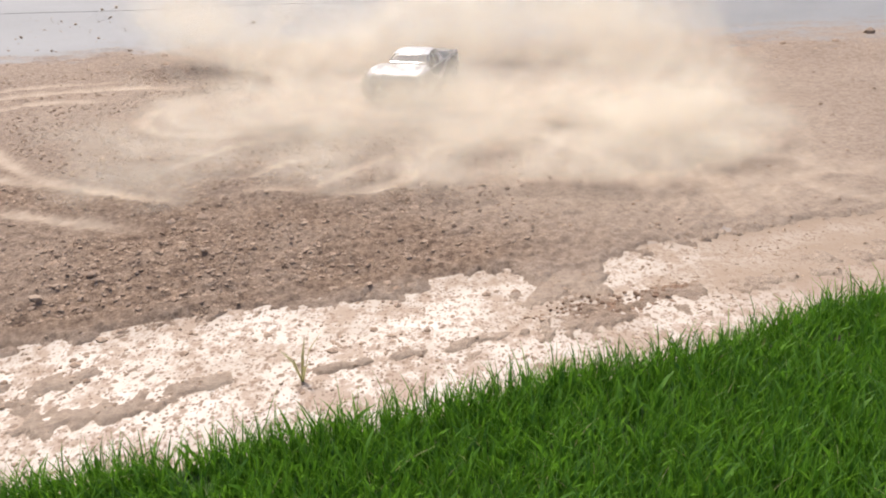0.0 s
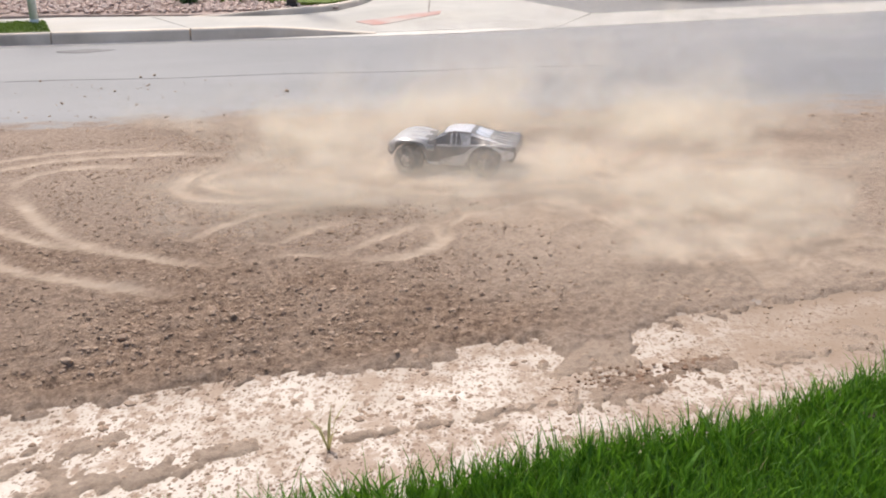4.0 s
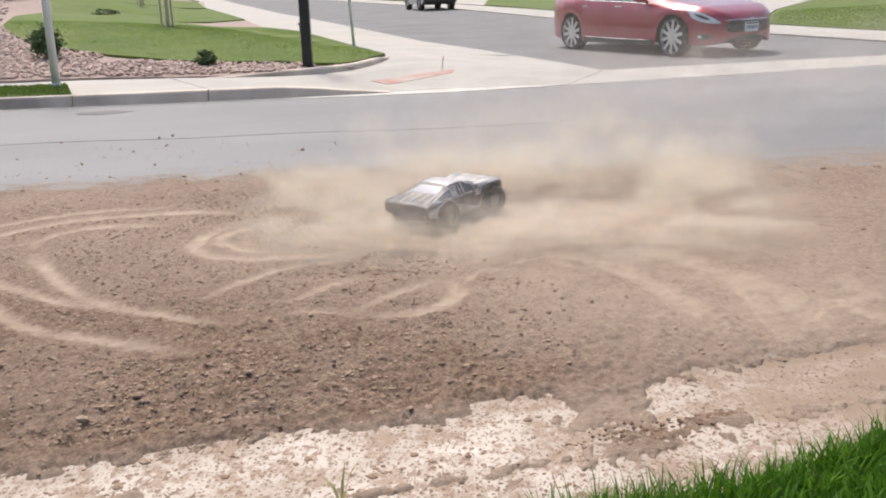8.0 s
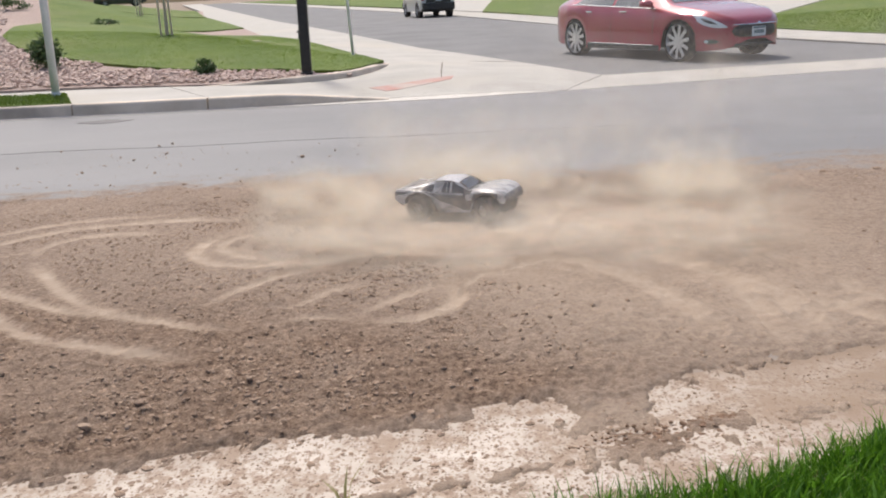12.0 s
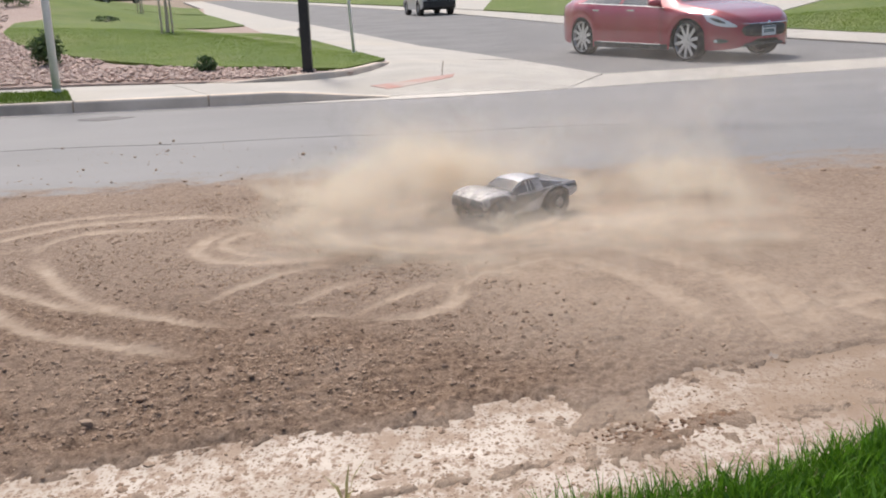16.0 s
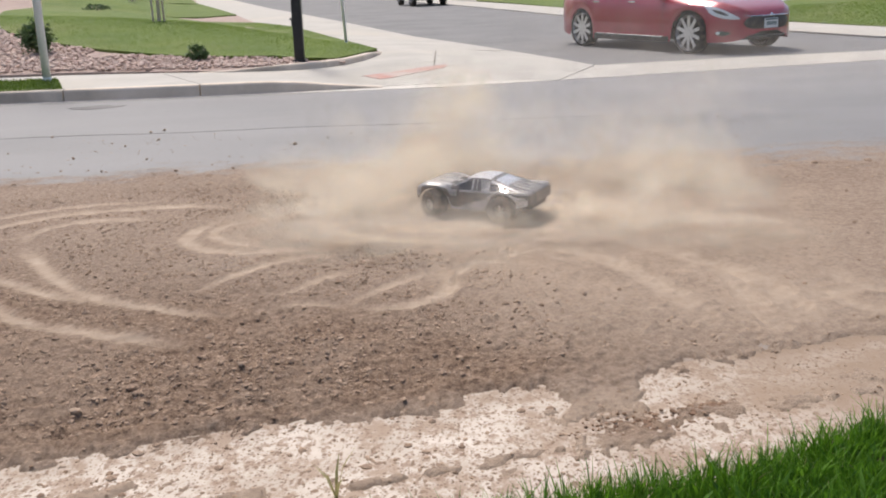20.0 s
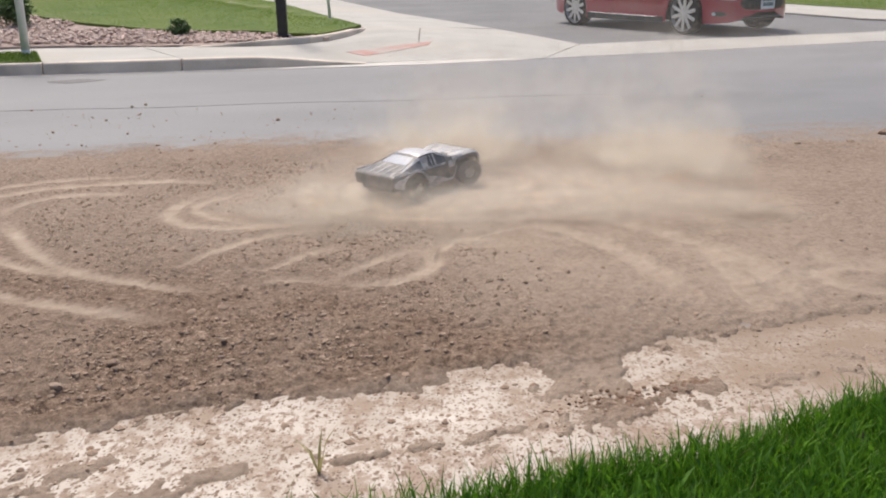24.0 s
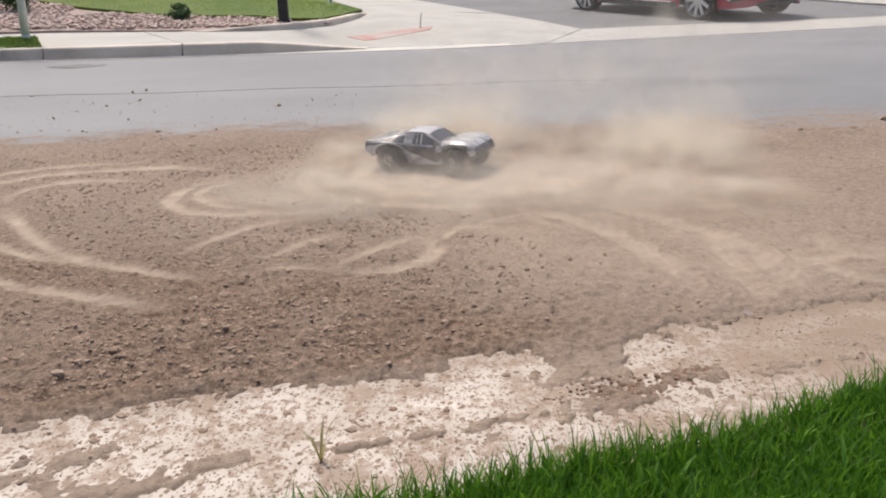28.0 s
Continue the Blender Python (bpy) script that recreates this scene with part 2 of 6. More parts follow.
loose_dirt, gutter_concrete = dirt_material(), gutter_material()
clod_mat = varied("clod_dirt", (0.255, 0.172, 0.121), (0.44, 0.33, 0.244), 0.95)
clod_joined = varied("clod_dirt_fine", (0.245, 0.168, 0.118), (0.44, 0.33, 0.244), 0.95, by="Island")
clod_moist = varied("clod_moist", (0.13, 0.08, 0.054), (0.29, 0.19, 0.132), 0.95, by="Island")
bed_stone = varied("landscape_stone", (0.34, 0.222, 0.18), (0.66, 0.525, 0.45), 0.85, by="Island")
blade_mat = varied("grass_blade", (0.028, 0.1, 0.008), (0.182, 0.375, 0.028), 0.42, by="Island", thin=0.42)
short_blade = varied("short_grass_blade", (0.09, 0.155, 0.018), (0.17, 0.235, 0.035), 0.6, by="Island", thin=0.3)
mown_blade = varied("mown_grass_blade", (0.092, 0.16, 0.007), (0.15, 0.222, 0.012), 0.6, by="Island", thin=0.6)
dry_blade = varied("dry_grass_blade", (0.3, 0.26, 0.1), (0.45, 0.42, 0.2), 0.7, by="Island", thin=0.3)
leaf_mat = varied("shrub_leaf", (0.03, 0.065, 0.02), (0.1, 0.16, 0.05), 0.6, by="Island", thin=0.25)
bark = grained("bark", (0.5, 0.38, 0.29), (0.64, 0.52, 0.42), 9.0, 60.0, 0.9, 0.6, 0.01)
stake_wood = grained("stake_wood", (0.56, 0.43, 0.33), (0.7, 0.57, 0.46), 6.0, 60.0, 0.85, 0.4, 0.004)


# ---- mesh helpers ----
def part(name, bm, material, parent=None, label="", smooth=False):
    """Links a bmesh as one mesh object, under a thing or a part."""
    me = bpy.data.meshes.new(name)
    bm.to_mesh(me)
    bm.free()
    me.materials.append(material)
    if smooth:
        for poly in me.polygons:
            poly.use_smooth = True
    ob = new(name, me)
    if parent:
        ob.parent = parent
    return tagged(ob, label) if label else ob


def from_lists(name, verts, faces, material, parent=None, smooth=False):
    me = bpy.data.meshes.new(name)
    me.from_pydata([tuple(v) for v in verts], [], [tuple(f) for f in faces])
    me.materials.append(material)
    if smooth:
        for poly in me.polygons:
            poly.use_smooth = True
    ob = new(name, me)
    if parent:
        ob.parent = parent
    return ob


def block(bm, at, size, turn=None, bevel=0.0):
    """A box with its centre at a place, bevelled."""
    m = Matrix.Translation(at) @ (turn or Matrix()) @ Matrix.Diagonal((*size, 1))
    made = bmesh.ops.create_cube(bm, size=1.0, matrix=m)
    if bevel:
        edges = list({e for v in made["verts"] for e in v.link_edges})
        bmesh.ops.bevel(bm, geom=edges, offset=bevel, segments=2, affect="EDGES", profile=0.5)
    return bm


def rod(bm, a, b, r1, r2=None, sides=12):
    """A round bar from a to b."""
    a, b = Vector(a), Vector(b)
    m = Matrix.Translation((a + b) / 2) @ (b - a).to_track_quat("Z", "Y").to_matrix().to_4x4()
    bmesh.ops.create_cone(bm, cap_ends=True, segments=sides, radius1=r1, radius2=r1 if r2 is None else r2, depth=(b - a).length, matrix=m)
    return bm


def lathe(bm, profile, sides=32, axis="Y", at=(0, 0, 0)):
    """Turns a profile of (radius, along) round an axis."""
    rings = []
    for k in range(sides):
        a = 2 * math.pi * k / sides
        ring = []
        for r, h in profile:
            p = (r * math.cos(a), h, r * math.sin(a)) if axis == "Y" else (r * math.cos(a), r * math.sin(a), h)
            ring.append(bm.verts.new(Vector(p) + Vector(at)))
        rings.append(ring)
    for k in range(sides):
        p, q = rings[k], rings[(k + 1) % sides]
        for j in range(len(profile) - 1):
            try:
                bm.faces.new((p[j], q[j], q[j + 1], p[j + 1]))
            except ValueError:
                pass
    bmesh.ops.remove_doubles(bm, verts=bm.verts, dist=1e-6)
    bmesh.ops.recalc_face_normals(bm, faces=bm.faces)
    return bm


def sheet(name, outline, height, material, step=1.0, thick=0.12, label="", kind="structure"):
    """A slab with that outline, whose top follows height(x, y)."""
    bm = bmesh.new()
    bm.faces.new([bm.verts.new((x, y, 0)) for x, y in outline])
    xs, ys = [p[0] for p in outline], [p[1] for p in outline]
    if step:
        for axis, lo, hi in ((0, min(xs), max(xs)), (1, min(ys), max(ys))):
            n = min(60, int((hi - lo) / step))
            for k in range(1, n):
                co, no = [0, 0, 0], [0, 0, 0]
                co[axis], no[axis] = lo + (hi - lo) * k / n, 1
                bmesh.ops.bisect_plane(bm, geom=bm.verts[:] + bm.edges[:] + bm.faces[:], plane_co=co, plane_no=no)
    bmesh.ops.triangulate(bm, faces=bm.faces)
    for v in bm.verts:
        v.co.z = height(v.co.x, v.co.y)
    for f in bm.faces:
        if f.normal.z < 0:
            f.normal_flip()
    rim = [e for e in bm.edges if e.is_boundary]
    low = bmesh.ops.extrude_edge_only(bm, edges=rim)["geom"]
    for v in low:
        if isinstance(v, bmesh.types.BMVert):
            v.co.z -= thick
    bmesh.ops.recalc_face_normals(bm, faces=bm.faces)
    return tagged(part(name, bm, material), label, "", "", kind)


def lattice(x, y, seed):
    """Smooth random values on a unit lattice, for arrays."""
    x, y = np.asarray(x, float), np.asarray(y, float)
    i, j = np.floor(x), np.floor(y)
    u, v = x - i, y - j
    u, v = u * u * (3 - 2 * u), v * v * (3 - 2 * v)

    def h(a, b):
        s = np.sin(a * 127.1 + b * 311.7 + seed * 74.7) * 43758.5453
        return s - np.floor(s)
    return (h(i, j) * (1 - u) + h(i + 1, j) * u) * (1 - v) + (h(i, j + 1) * (1 - u) + h(i + 1, j + 1) * u) * v


def rough_field(x, y, scale, seed, octaves=4):
    total, amp, norm = 0, 1.0, 0
    for k in range(octaves):
        total = total + amp * lattice(np.asarray(x) * scale * 2 ** k, np.asarray(y) * scale * 2 ** k, seed + k * 13)
        norm, amp = norm + amp, amp * 0.55
    return total / norm


def smooth_step(a, b, x):
    t = np.clip((x - a) / (b - a), 0, 1)
    return t * t * (3 - 2 * t)


# ---- plan: x along the street, y across it, the near gutter skewed ----
SKEW, GRASS_EDGE, GUTTER_EDGE = 0.245, 2.13, 2.94


def gutter_height(s):
    return 0.004 + 0.055 * smooth_step(GUTTER_EDGE, GRASS_EDGE, s)


def yard_height(x, y):
    d = -0.92 * (x + 0.78) - 0.385 * (y - 17)
    a, b = max(0, 0.065 * (y - 14.6)), max(0, 0.13 * d)
    return 0.165 + a * b / (a + b + 0.05) * 1.25 + 0.14 * max(0, min(-(x + 10.5 + 0.25 * (y - 42)), (y - 42) * 0.8))


ground = from_lists("ground", [(-1500, -1500, -0.2), (1500, -1500, -0.2), (1500, 1500, -0.2), (-1500, 1500, -0.2)], [(0, 1, 2, 3)], earth)
tagged(ground, "dry brown earth reaching to the horizon", kind="structure")

street = [(-160, 12.3), (0.2, 12.42), (1.8, 12.72), (6.6, 13.64), (12, 14.7), (40, 20.5), (160, 46)]
near_line = [(60, GUTTER_EDGE + 60 * SKEW), (-60, GUTTER_EDGE - 60 * SKEW), (-160, GUTTER_EDGE - 60 * SKEW)]
sheet("road", street + [(160, 17.6)] + near_line, lambda x, y: 0.0, road_asphalt, 0, 0.15, "pale worn grey asphalt street dusted with dirt")
pan_far = [(9.6, 15.75), (7.3, 15.15), (4.8, 14.88), (2.64, 14.56)]
sheet("valley_gutter", [(1.8, 12.726), (6.6, 13.646), (11.2, 14.55)] + pan_far, lambda x, y: 0.004, concrete, 0, 0.1, "pale concrete gutter pan crossing the side street")
left_kerb = [(2.64, 14.57), (2.24, 16.06), (0.99, 20.1), (-0.24, 23.56), (-2.54, 30.25), (-4.87, 39.0), (-7.64, 48.75), (-19.2, 94), (-71, 300)]
right_kerb = [(-62.6, 300), (-22.4, 144.6), (-1.58, 61.2), (1.93, 45.9), (4.5, 32.2), (7.48, 21.03), (8.5, 17.66), (9.62, 15.76)]
sheet("side_street", left_kerb + right_kerb + [(7.3, 15.16), (4.8, 14.89)], lambda x, y: 0.0, asphalt, 0, 0.15, "grey asphalt side street running away between lawns")

# far kerb, walk and corner ramp
pan_concrete = grained("pan_concrete", (0.5, 0.465, 0.415), (0.6, 0.56, 0.505), 1.2, 120.0, 0.85, 0.2, 0.002)
sheet("far_gutter", [(-60, 12.308), (0.2, 12.425), (1.8, 12.725), (1.0, 12.95), (-0.9, 12.78), (-2.2, 12.62), (-3.0, 12.545), (-60, 12.505)], lambda x, y: 0.006, pan_concrete, 0, 0.1, "narrow pale concrete gutter pan")


def corner_height(x, y):
    edge = min((y - 12.98) * 0.085, (2.45 - x - (y - 14.6) * 0.28) * 0.07, (1.78 + (y - 12.73) * 0.45 - x) * 0.07)
    return min(0.15, max(0.008, 0.15 * (1 - smooth_step(-2.3, -0.3, x)) + max(0, edge)))


sheet("pavement", [(-60, 12.655), (-4.78, 12.655), (-3.06, 12.66), (-4.1, 14.56), (-5.5, 14.84), (-60, 15.1)], lambda x, y: 0.15, concrete, 0, 0.2, "pale concrete pavement slabs behind the kerb")
sheet("corner_pavement", [(-3.05, 12.66), (-2.2, 12.69), (-0.9, 12.79), (1.0, 12.96), (1.8, 12.735), (2.62, 14.56), (2.22, 16.06), (1.6, 18.05), (-1.12, 18.05), (-0.8, 16.95), (-1.02, 15.4), (-1.5, 14.46), (-2.3, 14.2), (-3.05, 14.4), (-4.07, 14.555)],
      corner_height, concrete, 0.16, 0.2, "pale concrete corner pavement with a lowered ramp")
sheet("side_pavement", [(1.597, 18.06), (0.97, 20.1), (-0.26, 23.56), (-2.56, 30.25), (-4.9, 39.0), (-7.66, 48.75), (-19.25, 94), (-71.2, 300), (-77, 300), (-26.2, 110), (-17.4, 74), (-10.75, 50.6), (-7.75, 40), (-6.6, 35.6), (-5.4, 31.15),
      (-3.85, 27.5), (-2.98, 24.6), (-1.75, 20.2), (-1.123, 18.06)], corner_height, concrete, 0, 0.2, "pale concrete pavement along the side street")


def strip_kerb(name, line, base, top, width, material, label):
    """A kerb with a rounded upper edge along a line; base and top are heights at each place."""
    bm = bmesh.new()
    rings = []
    for k, (x, y) in enumerate(line):
        a, b = line[max(0, k - 1)], line[min(len(line) - 1, k + 1)]
        d = Vector((b[0] - a[0], b[1] - a[1], 0)).normalized()
        n = Vector((-d.y, d.x, 0))
        lo, hi = base(x, y), top(x, y)
        r = min(0.03, max(0.002, (hi - lo) * 0.3))
        section = [(0, lo - 0.1), (0, lo), (0.012, hi - r), (0.012 + r * 0.4, hi - r * 0.3), (0.012 + r, hi), (width, hi), (width, lo - 0.1)]
        rings.append([bm.verts.new(Vector((x, y, 0)) + n * o + Vector((0, 0, z))) for o, z in section])
    for p, q in zip(rings, rings[1:]):
        for j in range(len(p) - 1):
            bm.faces.new((p[j], q[j], q[j + 1], p[j + 1]))
    for ring in (rings[0], rings[-1]):
        bm.faces.new(ring)
    bmesh.ops.recalc_face_normals(bm, faces=bm.faces)
    return tagged(part(name, bm, material), label, kind="structure")


def kerb_top(x, y):
    return 0.006 + 0.15 * (1 - float(smooth_step(-2.3, -0.3, x)))


runs = [(-30.0, -21.0), (-21.0, -12.0), (-12.0, -4.86), (-4.84, -3.04), (-3.02, -0.6)]
for a, b in runs:
    line = [(a + (b - a) * t / 8, 12.51 + 0.13 * float(smooth_step(-3.2, -0.6, a + (b - a) * t / 8)) ** 1.5) for t in range(9)]
    strip_kerb("kerb", line, lambda x, y: 0.0, kerb_top, 0.15, kerb_stone, "grey concrete kerb dropping to the ramp" if b > -1 else "grey weathered concrete kerb")

arc = [(-4.15, 14.55), (-3.5, 14.36), (-2.9, 14.2), (-2.3, 14.13), (-1.85, 14.2), (-1.5, 14.4), (-1.2, 14.8), (-1.0, 15.35), (-0.88, 15.9), (-0.79, 16.5), (-0.77, 17.0)]


def back_top(x, y):
    return 0.15 + 0.095 * float(smooth_step(-3.5, -1.8, x)) * (1 - 0.8 * float(smooth_step(15.6, 17.0, y)))


strip_kerb("garden_kerb", arc, lambda x, y: corner_height(x, y) - 0.01, back_top, 0.12, kerb_stone, "curved grey concrete kerb round the garden corner")

# garden beds, lawns
yard = [(-60, 15.11), (-5.5, 14.85), (-4.1, 14.6), (-3.4, 14.46), (-2.9, 14.32), (-2.3, 14.25), (-1.88, 14.33), (-1.6, 14.5), (-1.31, 14.85), (-1.12, 15.38), (-1.0, 15.95), (-0.9, 16.5), (-0.82, 17.0), (-1.76, 20.2), (-2.99, 24.6),
        (-3.86, 27.5), (-5.41, 31.15), (-6.61, 35.6), (-7.77, 40), (-10.77, 50.6), (-17.42, 74), (-26, 110), (-100, 110), (-100, 20)]
sheet("garden_bed", yard, lambda x, y: yard_height(x, y) + 0.003, rock_base, 1.2, 0.3, "garden bed covered in pinkish gravel")
lawn = [(-12.1, 27.0), (-10.6, 23.9), (-9.36, 21.67), (-7.44, 18.98), (-5.9, 17.35), (-4.58, 16.32), (-4.02, 16.0), (-3.2, 15.75), (-2.52, 15.62), (-1.95, 15.2), (-1.45, 15.05), (-1.15, 15.5), (-1.0, 16.0), (-0.86, 16.9), (-1.24, 18.4),
        (-1.77, 20.15), (-2.99, 24.5), (-3.87, 27.4), (-5.4, 30.9), (-7.4, 32.9), (-10.4, 37.5), (-14.0, 41.6), (-16.6, 42.0), (-14.9, 34.3)]
sheet("lawn", lawn, lambda x, y: yard_height(x, y) + 0.05, turf, 0.8, 0.1, "mown green lawn on a gentle slope")
sheet("lawn_behind", [(-16.6, 42.02), (-14.0, 41.62), (-10.4, 37.54), (-8.8, 38.4), (-7.8, 39.9), (-10.8, 50.5), (-15.3, 66), (-26, 66)], lambda x, y: yard_height(x, y) + 0.05, turf, 1.0, 0.1, "mown green lawn farther up the street")
sheet("lawn_far", [(-26.4, 67), (-15.7, 67.3), (-17.5, 74), (-26.2, 108), (-42, 108)], lambda x, y: yard_height(x, y) + 0.05, turf, 2.0, 0.1, "mown green lawn by the far bend")
sheet("kerb_strip_grass", [(-60, 12.67), (-4.9, 12.67), (-5.5, 14.1), (-60, 14.2)], lambda x, y: 0.165, turf, 0.6, 0.05, "short green grass strip beside the kerb")

# across the side street
def bank(x, y):
    d = 0.93 * (x - 4.5) + 0.3 * (y - 32.2)
    return 0.05 + 0.02 * max(0, d - 2.2)


sheet("far_pavement", [(9.64, 15.77), (8.52, 17.66), (7.5, 21.03), (4.52, 32.2), (1.95, 45.9), (-1.56, 61.2), (-22.3, 144.6), (-62.4, 300), (-59, 300), (-19.6, 145), (0.9, 61.5), (4.1, 46.3), (6.5, 33.0), (9.3, 21.7), (10.3, 18.4), (12.5, 16.4)],
      lambda x, y: 0.035, concrete, 0, 0.15, "pale concrete pavement across the side street")
sheet("driveway", [(6.2, 34.6), (8.6, 25.1), (11.2, 31.0), (17.5, 41), (60, 104), (52, 112)], lambda x, y: bank(x, y) - 0.01, concrete, 1.5, 0.2, "pale concrete driveway")
sheet("lawn_right", [(8.64, 25.0), (9.32, 21.75), (10.32, 18.4), (60, 24), (60, 103.5), (17.6, 40.8), (11.25, 30.9)], lambda x, y: bank(x, y), turf, 1.5, 0.3, "mown green lawn across the side street")
sheet("lawn_across", [(6.15, 34.8), (4.15, 46.3), (2.9, 52.2), (6.2, 90), (9, 120), (57, 120), (51.8, 112.3)], lambda x, y: bank(x, y), turf, 2.5, 0.3, "mown green lawn beyond the driveway")
sheet("driveway_across", [(2.88, 52.3), (0.95, 61.5), (-2.0, 75), (2, 120), (8.98, 120), (6.17, 90)], lambda x, y: 0.07, concrete, 0, 0.2, "pale concrete driveway farther up the street")
sheet("lawn_beyond", [(-2.1, 75.2), (-19.5, 145), (-58.8, 300), (60, 300), (60, 120.5), (2, 120.5)], lambda x, y: 0.1, turf, 2.5, 0.3, "mown green lawn far up the side street")

# ---- near side: gutter, dirt, grass ----
def skewed(x, s):
    """Where a place s metres across the street lies: the skew of the gutter fades out towards the middle."""
    return s + SKEW * x * (1 - smooth_step(3.2, 7.0, s))


def near_distance(px, py, line):
    best = np.full(np.shape(px), 9.0)
    for (ax, ay), (bx, by) in zip(line, line[1:]):
        dx, dy = bx - ax, by - ay
        t = np.clip(((px - ax) * dx + (py - ay) * dy) / (dx * dx + dy * dy), 0, 1)
        best = np.minimum(best, np.hypot(px - ax - t * dx, py - ay - t * dy))
    return best


def swept(cx, cy, rx, ry, a0, a1, turn=0.0, n=14):
    """A drifting wheel's curved line: part of an ellipse."""
    out = []
    for k in range(n + 1):
        a = radians(a0 + (a1 - a0) * k / n)
        x, y = rx * math.cos(a), ry * math.sin(a)
        c, s = math.cos(radians(turn)), math.sin(radians(turn))
        out.append((cx + x * c - y * s, cy + x * s + y * c))
    return out


LEFT_TRACKS = [
    ([(-3.3, 5.35), (-3.08, 5.68), (-2.88, 5.86), (-2.59, 6.07), (-2.39, 6.15), (-2.13, 6.19), (-1.9, 6.2)], 0.036),
    ([(-3.1, 5.1), (-2.9, 5.42), (-2.76, 5.6), (-2.62, 5.77), (-2.45, 5.89), (-2.25, 5.97), (-1.97, 6.02), (-1.71, 6.03), (-1.36, 5.99)], 0.042),
    ([(-1.72, 5.72), (-2.06, 5.73), (-2.26, 5.69), (-2.37, 5.58), (-2.43, 5.45), (-2.4, 5.28)], 0.036),
    ([(-2.33, 5.12), (-2.26, 4.99), (-2.15, 4.83), (-2.0, 4.6), (-1.84, 4.4), (-1.67, 4.24), (-1.53, 4.13), (-1.35, 4.03), (-1.18, 3.95), (-0.93, 3.87)], 0.042),
    ([(-2.63, 5.31), (-2.51, 5.38), (-2.43, 5.4)], 0.025),
    ([(-2.9, 5.04), (-2.59, 4.81), (-2.31, 4.59), (-2.13, 4.45), (-1.93, 4.31), (-1.75, 4.2), (-1.59, 4.12)], 0.044),
    ([(-2.75, 4.75), (-2.38, 4.37), (-2.08, 4.09), (-1.92, 3.94), (-1.74, 3.83), (-1.57, 3.76), (-1.39, 3.67), (-1.23, 3.61), (-1.08, 3.55)], 0.048),
    ([(-2.3, 4.4), (-2.14, 4.21), (-2.01, 4.09), (-1.87, 3.96)], 0.03),
]
LOOP_TRACKS = [
    ([(-1.25, 5.64), (-1.31, 5.58), (-1.39, 5.48), (-1.43, 5.33), (-1.43, 5.17), (-1.35, 5.02), (-1.23, 4.92), (-1.06, 4.87), (-0.84, 4.87), (-0.66, 4.89), (-0.45, 4.99)], 0.05),
    ([(-1.0, 5.66), (-1.12, 5.59), (-1.24, 5.47), (-1.3, 5.35), (-1.28, 5.22), (-1.19, 5.12), (-1.08, 5.01), (-0.91, 4.94), (-0.75, 4.9), (-0.55, 4.95)], 0.036),
    ([(-1.15, 4.22), (-1.07, 4.37), (-0.98, 4.48), (-0.91, 4.57), (-0.82, 4.65), (-0.73, 4.71), (-0.55, 4.76)], 0.036),
    ([(-0.81, 4.14), (-0.69, 4.17), (-0.61, 4.25), (-0.56, 4.33), (-0.49, 4.39), (-0.42, 4.44)], 0.03),
    ([(-0.38, 3.98), (-0.28, 4.11), (-0.18, 4.23), (-0.07, 4.33), (0.0, 4.37)], 0.036),
    ([(0.0, 4.37), (0.06, 4.26), (0.07, 4.13), (0.03, 4.03), (-0.03, 3.96), (-0.12, 3.9), (-0.25, 3.89), (-0.37, 3.92)], 0.045),
    ([(0.08, 4.17), (0.12, 4.36), (0.18, 4.47), (0.3, 4.53), (0.46, 4.64), (0.61, 4.7), (0.77, 4.74)], 0.018),
    ([(0.15, 4.45), (0.3, 4.49), (0.49, 4.5)], 0.022),
    ([(-0.78, 3.93), (-0.63, 3.98), (-0.5, 3.96), (-0.37, 3.92)], 0.034),
]
RIGHT_TRACKS = [
    ([(0.48, 4.85), (0.67, 4.69), (0.82, 4.5), (0.93, 4.32), (1.01, 4.1), (1.07, 3.9), (1.1, 3.72), (1.11, 3.58)], 0.05),
    ([(0.62, 4.52), (0.84, 4.45), (0.96, 4.32)], 0.03),
    ([(0.81, 4.96), (1.08, 4.75), (1.26, 4.52), (1.37, 4.29), (1.47, 4.09), (1.53, 3.93), (1.53, 3.75), (1.5, 3.57)], 0.06),
    ([(1.34, 4.39), (1.38, 4.16), (1.38, 3.91), (1.37, 3.66), (1.37, 3.46)], 0.045),
    ([(1.53, 3.67), (1.61, 3.77), (1.74, 3.83), (1.91, 3.88), (2.09, 3.89), (2.4, 3.92)], 0.045),
    ([(1.88, 4.19), (1.9, 4.01), (1.95, 3.91), (2.06, 3.83), (2.3, 3.7)], 0.036),
    ([(1.68, 3.88), (1.74, 3.77), (1.8, 3.65), (1.92, 3.55), (2.1, 3.45)], 0.036),
    (swept(0.25, 5.65, 0.62, 0.5, 0, 350, 0, 30), 0.09),
    (swept(0.3, 5.6, 1.0, 0.72, 150, 330, 0, 24), 0.06),
]
TRACKS = LEFT_TRACKS + LOOP_TRACKS + RIGHT_TRACKS
OVERLAP = [(-1.03, 2.36, 0.2, 0.07), (-1.3, 2.2, 0.26, 0.12), (-0.58, 2.3, 0.15, 0.045), (-0.1, 2.36, 0.2, 0.03), (0.6, 2.57, 0.26, 0.14), (0.85, 2.72, 0.16, 0.07), (0.47, 2.77, 0.12, 0.07), (0.3, 2.48, 0.15, 0.03), (1.22, 2.76, 0.17, 0.055), (1.7, 2.95, 0.3, 0.1), (-0.85, 2.15, 0.2, 0.05)]


